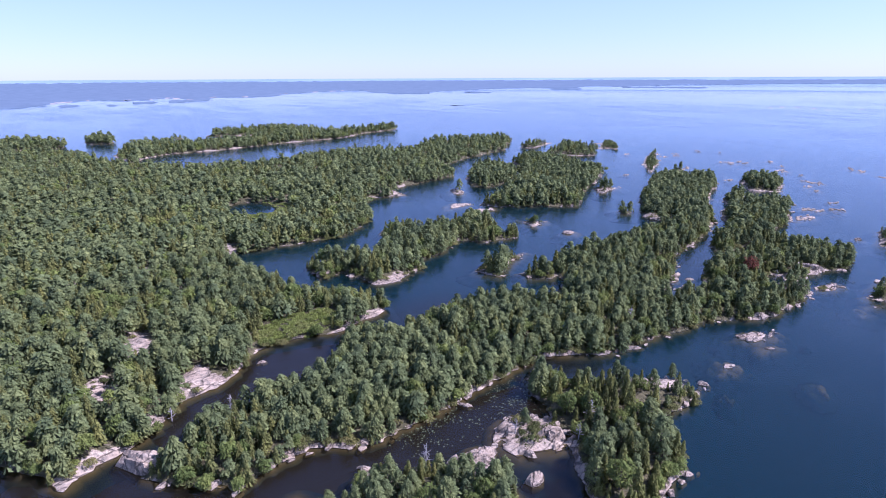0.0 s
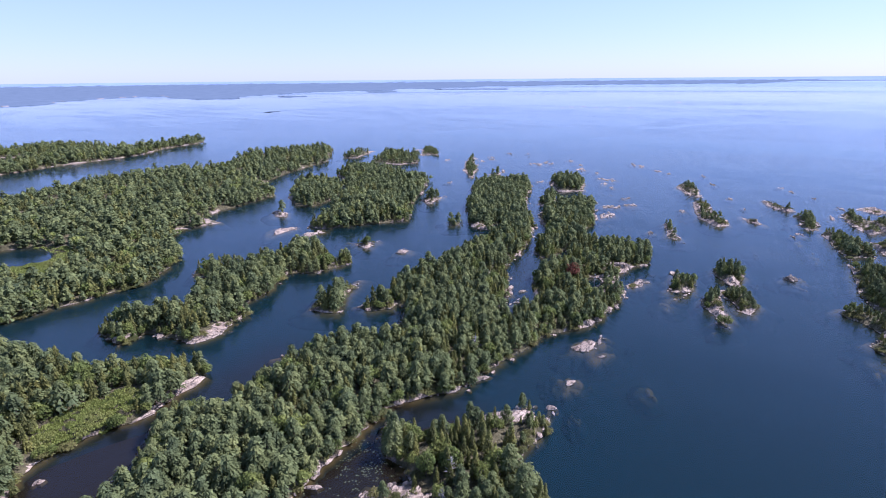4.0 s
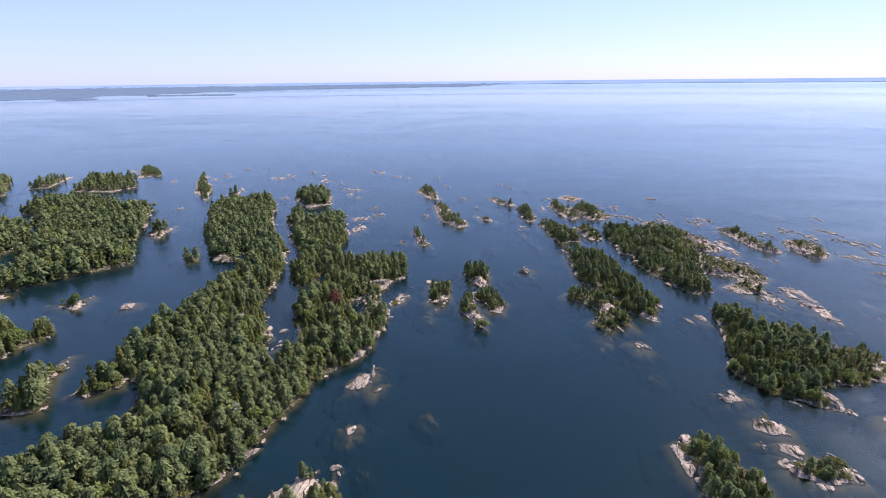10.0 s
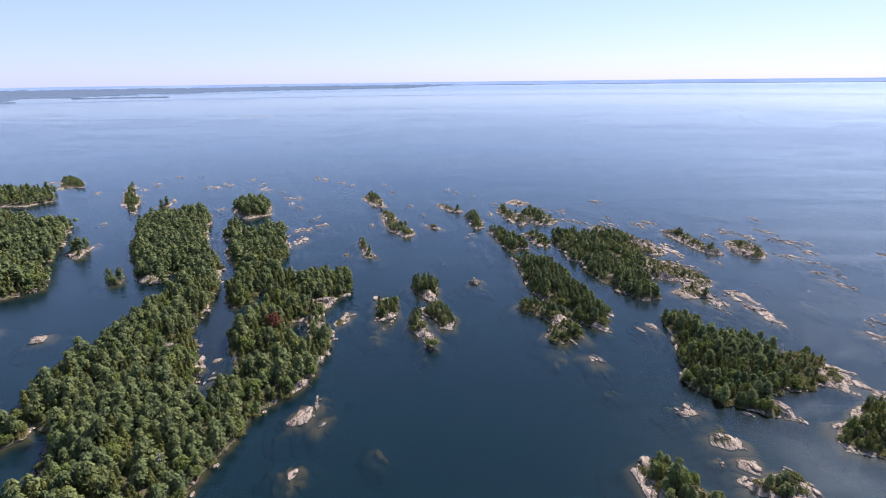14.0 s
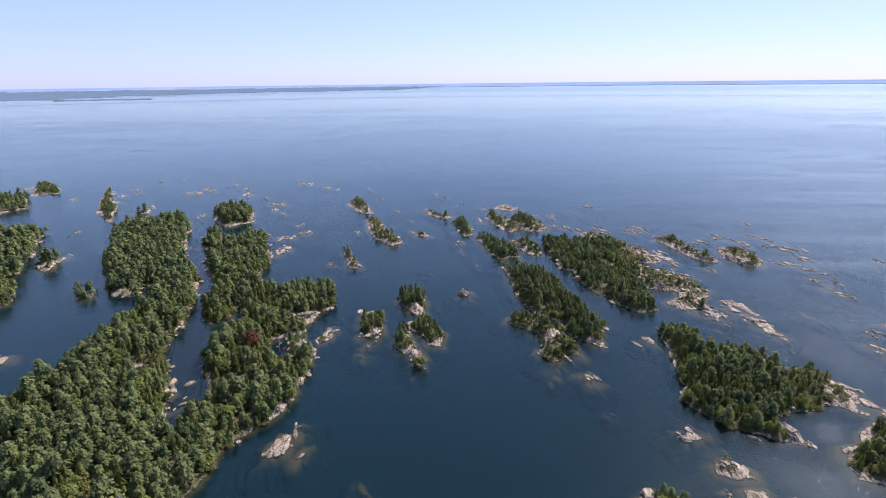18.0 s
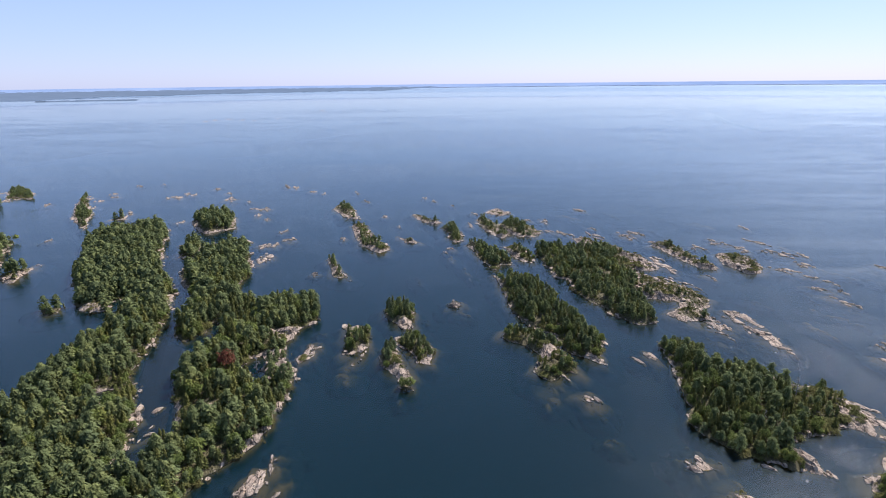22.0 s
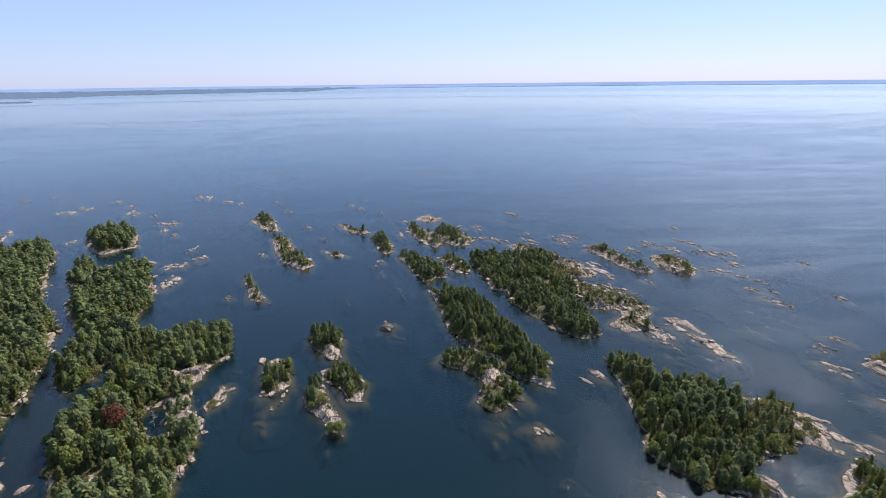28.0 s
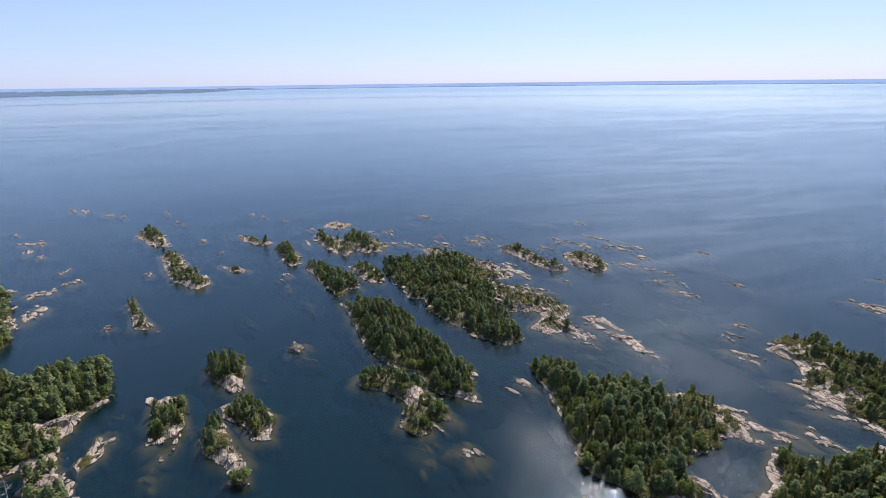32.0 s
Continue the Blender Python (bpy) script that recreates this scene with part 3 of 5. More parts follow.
land("reef_islet", 2.2, 0.65, 0.5, 0.5, (58.8, 81.1), (60.3, 80.3), (65.1, 82.9), (69.4, 83.2), (70.7, 79.6), (70.8, 76.3), (64.6, 74.9), (59.2, 77.2), (58.1, 78.2))
land("flat_rock", 9, 0, 1, 0.4, (-41.2, 97.0), (-36.9, 100.2), (-35.4, 107.6), (-37.4, 107.8), (-41.0, 103.3))
land("flat_rock", 9, 0, 1, 0.4, (-34.1, 96.7), (-31.9, 102.1), (-33.0, 102.1))
land("flat_rock", 9, 0, 1, 0.4, (-35.3, 79.6), (-33.7, 83.3), (-35.3, 84.2), (-36.8, 82.0))
land("flat_rock", 9, 0, 1, 0.4, (-36.9, 108.9), (-35.3, 111.2), (-36.7, 111.6))
land("flat_rock", 9, 0, 1, 0.7, (-137.9, 139.5), (-133.0, 142.7), (-135.9, 147.4), (-139.9, 146.1))
land("flat_rock", 9, 0.1, 0.2, 0.4, (38.0, 132.9), (39.3, 127.5), (42.1, 128.8), (40.6, 134.2))
land("flat_rock", 4, 0.2, 0.2, 0.6, (4.5, 192.1), (8.9, 191.4), (9.6, 197.7), (6.1, 199.6))

PONDS = {"mainland": [(-273, 47, 17, 12)], "peninsula": [(-90, 136, 4, 4), (-54, 152, 3, 5), (-51, 144.5, 3, 4), (-71, 122, 3, 6), (-69, 112, 3.5, 6)]}
MEADOWS = [(-118, 8, 6, 12), (-262, 50, 24, 14), (-247, 41, 20, 11), (-199, -8, 10, 5)]
BARE = [(96, 138, 7, 3), (104, 127, 4, 6), (104, 117, 3, 5), (78, 160, 6, 2), (-95, 126, 3, 3), (-103, 205, 4, 6), (-115, 243, 4, 4), (-135, 270, 6, 14), (-84, 246, 4, 8), (-87, 262, 3, 5), (-128, 198, 6, 3), (-26, 177, 3, 3), (-11, 178, 4, 4), (-9, 146, 3, 5), (-12, 158, 2, 6), (-49, 170, 8, 5), (-45, 147, 5, 5), (-40, 128, 3, 5), (-42, 115, 3, 4), (-60, 128, 5, 4), (-76, 129, 3, 6), (-101, 203, 4, 8), (-86, 160, 2, 6), (-69, 110, 3, 5),
        (-134, -31, 14, 7), (-114, -40, 7, 5), (-89, -42, 3, 5), (-95, -32, 3, 5), (-107, -22, 5, 4), (-193, -18, 7, 4), (-168, -12, 7, 4), (-188, -42, 7, 4), (-246, 110, 11, 8), (-46, 12, 5, 6), (-150, -12, 4, 3), (-170, 5, 4, 3), (98, 133, 4, 3), (101, 122, 3, 5), (102, 113, 4, 4),
        (80, 105, 3, 4), (73, 104, 2, 2), (-46, 172, 8, 5), (-50, 158, 5, 4), (-44, 159, 5, 4), (-73, 130, 3, 5), (-103, 203, 3, 6), (-142, 286, 3, 9),
        (-41, 60, 6, 4), (-34, 67, 2, 2), (-111, 27, 4, 8), (-103, -24, 6, 4), (-85, -45, 5, 7), (-260, 126, 9, 7), (-205, 14, 9, 3),
        (-134, 45, 3, 6), (-135, 54, 3, 5), (-27, 174, 3, 4), (-23, 158, 2, 4), (-13, 177, 4, 3), (-2, 153, 3, 3), (-12, 147, 2, 4), (27, 140, 3, 3),
        (35, 156, 3, 5), (46, 152, 3, 3), (147, 142, 8, 5), (136, 120, 7, 6), (144, 132, 5, 4), (114, 111, 6, 4), (38, 77, 3, 4), (47, 76, 3, 3)]
STUNTED = [(-38, 57, 8, 7), (-34, 64, 5, 5), (96, 124, 7, 10), (90, 232, 10, 18), (93, 204, 9, 9), (-44, 162, 6, 8)]
RNG = np.random.default_rng(7)


class Land:
    """One island: a height field from its shoreline, kept for planting."""

    def __init__(self, name, shelf, cover, tall, step, outline):
        self.name, self.shelf, self.cover, self.tall = name, shelf, cover, tall
        outline = [tuple(map(float, p)) for p in outline]
        a = np.array(outline)
        self.size = float(min(np.ptp(a[:, 0]), np.ptp(a[:, 1])))
        lo, hi = a.min(0) - 11, a.max(0) + 11
        self.lo, self.step = lo, step
        nx, ny = (np.ceil((hi - lo) / step)).astype(int) + 1
        gx, gy = np.meshgrid(lo[0] + step * np.arange(nx), lo[1] + step * np.arange(ny), indexing="ij")
        d = shore_distance(gx, gy, outline)
        flat = name in ("flat_rock", "rock_reef")
        amp = min(1.8, 0.5 + 0.045 * self.size)
        grain = 3.0 if self.size < 14 else 6.5
        d = d + amp * fractal(gx / grain, gy / grain, 3, 3) + 0.35 * amp * value_noise(gx / 1.3, gy / 1.3, 9)
        along, across = gy * 0.95 - gx * 0.31, gx * 0.95 + gy * 0.31
        cleft = np.clip(1 - np.abs(value_noise(across / 2.6, along / 9.0, 14)) / 0.05, 0, 1)
        if flat:
            d = d - 0.55 + 1.9 * fractal(across / 1.1, along / 3.6, 44, 3)
        if self.size < 24:
            d = d - 1.1 * cleft * np.clip(1.5 - np.abs(d - 0.6) / 2.5, 0, 1)
        for px, py, rx, ry in PONDS.get(name, ()):
            d = np.minimum(d, (np.hypot((gx - px) / rx, (gy - py) / ry) - 1) * min(rx, ry))
        top = 0.7 if flat else min(2.0, 1.2 + 0.05 * self.size)
        dome = np.clip(value_noise(across / 4.5, along / 7.0, 57) + 0.15, 0, 1) * (0.3 if flat else 2.4 if self.size < 40 else 1.2)
        lumps = fractal(gx / 5.0 + gy / 14.0, gy / 9.0, 21, 3)
        steps = value_noise((gx * 0.95 + gy * 0.31) / 1.6, (gy * 0.95 - gx * 0.31) / 5.0, 33)
        up, down = np.clip(d, 0, None), np.clip(-d, 0, None)
        z = top * (1 - np.exp(-up / (1.5 + 1.2 * top))) + dome * np.clip(up / 2.2, 0, 1) + np.clip(up / 2.5, 0, 1) * (0.9 * lumps + 0.8 * steps + 0.5 * value_noise(across / 0.9, along / 2.2, 37)) * (0.45 if flat else 0.9)
        z = np.where(d > 0, np.maximum(z, 0.10 * np.clip(d, 0, 1.5)), -3.42 * np.tanh((0.10 * down + 0.018 * down ** 2) * (1.0 + 1.2 * value_noise(gx / 7.0, gy / 7.0, 71)) * (1.0 if self.size < 36 else 3.6)))
        z = np.where(down > 6, z - 0.25 * (down - 6) ** 2, z)
        terrace = value_noise(across / 3.2, along / 7.5, 58) + 0.35 * value_noise(across / 1.2, along / 3.0, 59)
        ledge = (np.floor(terrace * 6) / 6 - terrace) * 2.6 + 0.5 * value_noise(across / 0.8, along / 1.6, 60)
        z = np.where(d > 0.2, z - 0.45 * cleft + ledge * np.clip(up / 1.5, 0, 1) * (0.40 if flat else 0.95 if self.size < 40 else 0.6), z)
        gx, gy = gx + step * 0.28 * np.sin(gx * 12.9898 + gy * 78.233), gy + step * 0.28 * np.sin(gx * 39.346 + gy * 11.135)
        reach = 4.5 if self.size < 26 else 13.0
        spread = np.clip(value_noise(gx / reach, gy / reach, 91) + 0.5, 0, 1) ** 2
        bare = np.zeros(gx.shape)
        for bx, by, rx, ry in BARE:
            bare = np.maximum(bare, 1.1 - np.hypot((gx - bx) / rx, (gy - by) / ry) + 0.5 * value_noise(gx / 3, gy / 3, 92))
        self.bare = np.clip(bare, 0, 1)
        self.inner = d - shelf * (0.35 + 1.6 * spread if shelf >= 1.5 else 0.02 + 2.4 * spread ** 1.6) - 8.0 * self.bare
        self.inner = np.where(self.bare > 0.35, np.minimum(self.inner, 0.6 - 3 * self.bare), self.inner)
        self.d, self.z = d, z
        keep = np.maximum.reduce([d[:-1, :-1], d[1:, :-1], d[:-1, 1:], d[1:, 1:]]) > -10.5
        index = np.arange(nx * ny).reshape(nx, ny)
        q = np.stack([index[:-1, :-1], index[1:, :-1], index[1:, 1:], index[:-1, 1:]], -1)[keep]
        tris = np.concatenate([q[:, [0, 1, 2]], q[:, [0, 2, 3]]])
        used = np.unique(tris)
        remap = np.zeros(nx * ny, np.int64)
        remap[used] = np.arange(len(used))
        verts = np.stack([gx.ravel(), gy.ravel(), z.ravel()], -1)[used]
        me = raw_mesh(name, verts, remap[tris], [GRANITE], smooth=verts[remap[tris], 2].mean(1) < 0.05)
        inland = me.attributes.new("inland", "FLOAT", "POINT")
        veg = np.clip(self.inner.ravel()[used] / 2.5 + 0.60, -1, 1.3) if cover > 0.05 else np.zeros(len(used)) - 1
        inland.data.foreach_set("value", (veg * (0.55 + 0.45 * min(1, cover * 1.1)) - (0.30 if cover < 0.5 else 0.0)).astype(np.float32))
        self.ob = new(name, me)

    def at(self, x, y):
        """Shore distance and height at places of the plan."""
        i = np.clip(((np.asarray(x) - self.lo[0]) / self.step).astype(int), 0, self.d.shape[0] - 1)
        j = np.clip(((np.asarray(y) - self.lo[1]) / self.step).astype(int), 0, self.d.shape[1] - 1)
        return self.d[i, j], self.z[i, j], self.inner[i, j]


LABELS = {
    "mainland": ("wooded granite mainland with bare clearings", "mainland"),
    "peninsula": ("densely wooded granite peninsula with pale rock shore", "peninsula"),
    "flat_rock": ("bare pinkish granite rock just above the water", "rock"),
}
ISLANDS = []
for row in LANDS:
    isle = Land(*row[:5], list(row[5]))
    label, category = LABELS.get(isle.name, ("low granite island with pine and cedar wood" if isle.cover > 0.6 else "low bare granite reef with scrub", "island"))
    tagged(isle.ob, label, category, kind="structure")
    ISLANDS.append(isle)


# ---- water, bed and distance ----
def disc(name, rings, material, label, category, spokes=96):
    """A round sheet through rings of (radius, height)."""
    bm = bmesh.new()
    centre = bm.verts.new((0, 0, rings[0][1]))
    last = None
    for r, z in rings:
        ring = [bm.verts.new((r * math.sin(2 * math.pi * k / spokes), r * math.cos(2 * math.pi * k / spokes), z)) for k in range(spokes)]
        for k in range(spokes):
            if last is None:
                bm.faces.new((centre, ring[(k + 1) % spokes], ring[k]))
            else:
                bm.faces.new((last[k], last[(k + 1) % spokes], ring[(k + 1) % spokes], ring[k]))
        last = ring
    bmesh.ops.recalc_face_normals(bm, faces=bm.faces)
    if sum(f.normal.z for f in bm.faces) < 0:
        bmesh.ops.reverse_faces(bm, faces=bm.faces)
    ob = part(name, bm, material)
    return tagged(ob, label, category, kind="structure")


disc("water", [(300, 0), (1500, 0), (3000, 0), (3800, 9), (4400, 25), (4800, 42)], WATER, "open blue lake water with wind slicks", "water")
disc("ground", [(600, -3.3), (2600, -3.3), (3600, -3.0), (4700, 20)], BED, "dark silted lake bed, deep-water blue painted in", "lake bed")


def slick(width, *line):
    """A smooth wind slick on the open lake: a ragged tapering streak along a line of places."""
    rng = np.random.default_rng(len(line) + int(width * 7))
    bm = bmesh.new()
    last = None
    pieces = 10
    n = (len(line) - 1) * pieces
    for k in range(n + 1):
        i, f = min(k // pieces, len(line) - 2), k / pieces - min(k // pieces, len(line) - 2)
        (ax, ay), (bx, by) = line[i], line[i + 1]
        x, y = ax + f * (bx - ax), ay + f * (by - ay)
        along = Vector((bx - ax, by - ay)).normalized()
        w = width * math.sin(math.pi * (0.04 + 0.92 * k / n)) ** 0.7
        row = [bm.verts.new((x - along.y * w * o, y + along.x * w * o, 0.012)) for o in (-rng.uniform(0.3, 1.1), rng.uniform(0.3, 1.1))]
        if last:
            bm.faces.new((last[0], row[0], row[1], last[1]))
        last = row
    bmesh.ops.recalc_face_normals(bm, faces=bm.faces)
    if sum(f.normal.z for f in bm.faces) < 0:
        bmesh.ops.reverse_faces(bm, faces=bm.faces)
    tagged(part("wind_slick", bm, CALM), "smooth pale wind slick on the open lake", "water", kind="structure")


slick(9, (-215, 757), (-165, 840), (-138, 895), (-106, 975))
slick(12, (666, 1329), (551, 1045), (526, 941), (514, 855))
slick(10, (-898, 420), (-904, 482), (-911, 550), (-911, 632), (-902, 732))
slick(22, (-1279, 902), (-971, 790), (-816, 766))
slick(16, (-1123, 1064), (-1082, 1159))
slick(30, (-1925, 2121), (-1516, 1716), (-1316, 1532), (-1276, 1412))
slick(8, (-680, 509), (-650, 579), (-556, 584))
slick(8, (-443, 560), (-424, 595), (-404, 699), (-398, 735))
slick(10, (-1037, -4), (-1076, 37), (-1097, 88))
slick(12, (-1205, 222), (-1197, 286), (-1189, 354))
slick(7, (610, 688), (622, 654), (633, 623))
slick(6, (-253, 615), (-208, 635), (-181, 682))
slick(16, (-871, 590), (-1060, 818), (-1010, 900))
slick(14, (-116, 1495), (33, 1386), (183, 1455), (341, 1502))


def distant_shore(name, outline, step, height, material, label):
    outline = [tuple(map(float, p)) for p in outline]
    a = np.array(outline)
    lo, hi = a.min(0), a.max(0)
    nx, ny = ((hi - lo) / step).astype(int) + 2
    gx, gy = np.meshgrid(lo[0] + step * np.arange(nx), lo[1] + step * np.arange(ny), indexing="ij")
    d = shore_distance(gx, gy, outline) + step * 1.5 * fractal(gx / step / 5, gy / step / 5, 2)
    r = np.hypot(gx, gy)
    lift = np.interp(r, [3000, 3800, 4400, 4900], [0, 9, 25, 45])
    z = np.where(d > 0, height * (0.75 + 0.8 * value_noise(gx / step * 0.9, gy / step * 0.9, 4)), -1.0) + lift
    keep = (np.maximum.reduce([d[:-1, :-1], d[1:, :-1], d[:-1, 1:], d[1:, 1:]]) > 0) & (r[:-1, :-1] < 4830)
    index = np.arange(nx * ny).reshape(nx, ny)
    q = np.stack([index[:-1, :-1], index[1:, :-1], index[1:, 1:], index[:-1, 1:]], -1)[keep]
    tris = np.concatenate([q[:, [0, 1, 2]], q[:, [0, 2, 3]]])
    used = np.unique(tris)
    remap = np.zeros(nx * ny, np.int64)
    remap[used] = np.arange(len(used))
    ob = new(name, raw_mesh(name, np.stack([gx.ravel(), gy.ravel(), z.ravel()], -1)[used], remap[tris], [material]))
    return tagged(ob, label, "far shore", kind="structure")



def creek_bed(*line):
    """Brown peaty mud under the still creek, a band of the given half width along a line."""
    bm = bmesh.new()
    last = None
    for (x, y, w), (nx, ny, _) in zip(line, line[1:] + ((2 * line[-1][0] - line[-2][0], 2 * line[-1][1] - line[-2][1], 0),)):
        side = Vector((-(ny - y), nx - x, 0)).normalized() * w
        row = [bm.verts.new((x + s * side.x, y + s * side.y, -0.9 - 2.6 * abs(s) ** 4)) for s in (-1, -0.6, 0, 0.6, 1)]
        for k in range(4 if last else 0):
            bm.faces.new((last[k], last[k + 1], row[k + 1], row[k]))
        last = row
    return tagged(part("creek_bed", bm, MUD), "brown peaty mud under the still creek", "creek bed", kind="structure")


creek_bed((-70, -60, 16), (-72, -32, 15), (-68, -5, 14), (-60, 15, 13), (-54, 33, 13), (-46, 52, 10), (-42, 60, 3))
creek_bed((-66, 104, 5), (-70, 116, 6), (-76, 134, 7), (-84, 158, 8), (-92, 180, 8), (-104, 208, 7), (-118, 240, 6), (-130, 268, 5))
creek_bed((-84, -60, 9), (-95, -45, 10), (-99, -28, 10), (-108, -12, 10), (-104, 5, 9), (-100, 20, 6))
far_shore_a = [(-1750, -600), (-1690, -72), (-1717, -17), (-1987, 57), (-2157, 175), (-2018, 254), (-2209, 410), (-1906, 431), (-2147, 551), (-2068, 714), (-2383, 906), (-2538, 1139), (-2661, 1324), (-2700, 1500)]
far_shore_b = [(-2250, 1300), (-2080, 1424), (-2301, 1797), (-2396, 2120), (-2285, 2422), (-2150, 2560), (-2300, 2900), (-2090, 2960), (-2083, 3272), (-1856, 3560), (-1400, 3886), (-1001, 4040), (-597, 4170), (-393, 4251), (-193, 4502), (111, 4693), (111, 4800), (-4800, 4800), (-4800, -600)]
distant_shore("backdrop", far_shore_a + far_shore_b, 22, 5, HAZY_WOOD, "low wooded far shore, blue haze painted on as glow")
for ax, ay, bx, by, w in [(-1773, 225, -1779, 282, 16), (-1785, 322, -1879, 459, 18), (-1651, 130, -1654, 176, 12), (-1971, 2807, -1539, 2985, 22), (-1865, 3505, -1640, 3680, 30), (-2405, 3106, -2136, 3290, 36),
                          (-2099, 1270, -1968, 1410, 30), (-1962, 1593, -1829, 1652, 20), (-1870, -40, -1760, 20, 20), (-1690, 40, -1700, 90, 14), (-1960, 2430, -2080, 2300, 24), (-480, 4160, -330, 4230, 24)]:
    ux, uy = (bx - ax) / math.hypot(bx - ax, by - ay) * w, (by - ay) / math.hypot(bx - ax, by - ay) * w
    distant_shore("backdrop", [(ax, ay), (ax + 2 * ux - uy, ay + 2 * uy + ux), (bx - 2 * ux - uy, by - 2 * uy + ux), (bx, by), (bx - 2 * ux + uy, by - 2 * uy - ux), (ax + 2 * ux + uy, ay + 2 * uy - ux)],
                  11, 4, HAZY_WOOD, "low wooded far island, blue haze painted on as glow")
# pale rock and roofs strewn along the far shore
far_rng = np.random.default_rng(31)
for (ax, ay), (bx, by) in zip(far_shore_a[1:], far_shore_a[2:] + far_shore_b[:4]):
    for k in range(int(math.hypot(bx - ax, by - ay) / 70)):
        f = far_rng.uniform()
        x, y = ax + f * (bx - ax) + far_rng.normal(8, 14), ay + f * (by - ay) + far_rng.normal(0, 14)
        r = far_rng.uniform(3, 7)
        distant_shore("backdrop", [(x - r, y - 2 * r), (x + r, y - 1.6 * r), (x + r, y + 1.5 * r), (x - r, y + 2 * r)], 4, 2.0, PALE, "pale rocks along the far shore")


# backdrop ring closing the horizon, its haze painted as blue
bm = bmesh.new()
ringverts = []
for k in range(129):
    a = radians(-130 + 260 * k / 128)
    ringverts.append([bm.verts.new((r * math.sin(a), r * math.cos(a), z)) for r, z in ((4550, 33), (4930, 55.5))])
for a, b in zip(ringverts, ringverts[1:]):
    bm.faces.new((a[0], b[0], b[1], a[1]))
tagged(part("backdrop", bm, HAZE_BLUE), "thin far band on the horizon, blue haze painted in", "horizon", kind="structure")


# ---- trees ----
def clump(rng, centre, radius, droop, points=5, tilt=0.35):
    """A ragged tuft of foliage: broad wedges spread round a raised heart, with gaps between them."""
    broad = 1.55 if points == 4 else 1.0
    radius = radius * (0.74 if points == 4 else 1.0)
    turn = rng.uniform(0, 6.3)
    lean = rng.uniform(-tilt, tilt, 2)
    verts, tris = [(centre[0], centre[1], centre[2] + 0.22 * radius)], []
    for k in range(points):
        mid = turn + 2 * math.pi * (k + rng.uniform(-0.15, 0.15)) / points
        half = math.pi / points * rng.uniform(0.34, 0.72) * broad
        for a, r in ((mid - half, radius * rng.uniform(0.85, 1.25)), (mid + half, radius * rng.uniform(1.0, 1.6))):
            x, y = r * math.cos(a), r * math.sin(a)
            verts.append((centre[0] + x, centre[1] + y, centre[2] - droop * r * rng.uniform(0.6, 1.3) + lean[0] * x + lean[1] * y))
        tris.append((0, 2 * k + 1, 2 * k + 2))
    return verts, tris


def stick(a, b, ra, rb, sides=4):
    """A tapered limb from a to b."""
    a, b = Vector(a), Vector(b)
    axis = (b - a).normalized()
    side = axis.orthogonal().normalized()
    other = axis.cross(side)
    verts, tris = [], []
    for p, r in ((a, ra), (b, rb)):
        verts += [tuple(p + r * (math.cos(2 * math.pi * k / sides) * side + math.sin(2 * math.pi * k / sides) * other)) for k in range(sides)]
    for k in range(sides):
        n = (k + 1) % sides
        tris += [(k, n, sides + n), (k, sides + n, sides + k)]
    return verts, tris


def gather(pieces):
    verts, tris = [], []
    for v, t in pieces:
        base = len(verts)
        verts += v
        tris += [tuple(i + base for i in f) for f in t]
    return np.array(verts), np.array(tris)


def pine_model(seed, clumps, points):
    """White pine, one unit high: bare lower trunk, uneven plates of needles, flagged to one side."""
    rng = np.random.default_rng(seed)
    lean = rng.uniform(-0.03, 0.03, 2)
    wood = [stick((0, 0, -0.04), (lean[0] * 0.6, lean[1] * 0.6, 0.55), 0.022, 0.014, 5), stick((lean[0] * 0.6, lean[1] * 0.6, 0.55), (lean[0], lean[1], 0.95), 0.014, 0.004, 5)]
    needles = []
    for k in range(clumps):
        f = (k + rng.uniform(0, 0.8)) / clumps
        h = 0.16 + 0.80 * f ** 0.9
        layer = 0.88 + 0.12 * math.cos(h * 34 + seed)
        reach = 0.33 * layer * (1 - max(0.0, h - 0.30) / 0.75) ** 0.95 * min(1.0, 0.5 + h)
        a = k * 2.4 + rng.uniform(-0.6, 0.6)
        r = reach * rng.uniform(0.1, 1.0) ** 0.5 * (1 + 0.25 * math.cos(a - 2.0))
        c = (lean[0] * h + r * math.cos(a), lean[1] * h + r * math.sin(a), h + 0.10 * r + rng.uniform(-0.015, 0.015))
        size = (0.085 + 0.045 * (1 - h)) * rng.uniform(0.75, 1.25) * (40 / clumps) ** 0.60
        needles.append(clump(rng, c, size, rng.uniform(0.3, 1.05), points, 0.5))
        if k % 4 == 0 and clumps > 60:
            wood.append(stick((lean[0] * h, lean[1] * h, h - 0.05), c, 0.007, 0.003, 3))
    for k in range(3):
        needles.append(clump(rng, (lean[0], lean[1], 0.90 + 0.035 * k), 0.075 - 0.018 * k, 1.1, points))
    return gather(wood), gather(needles)


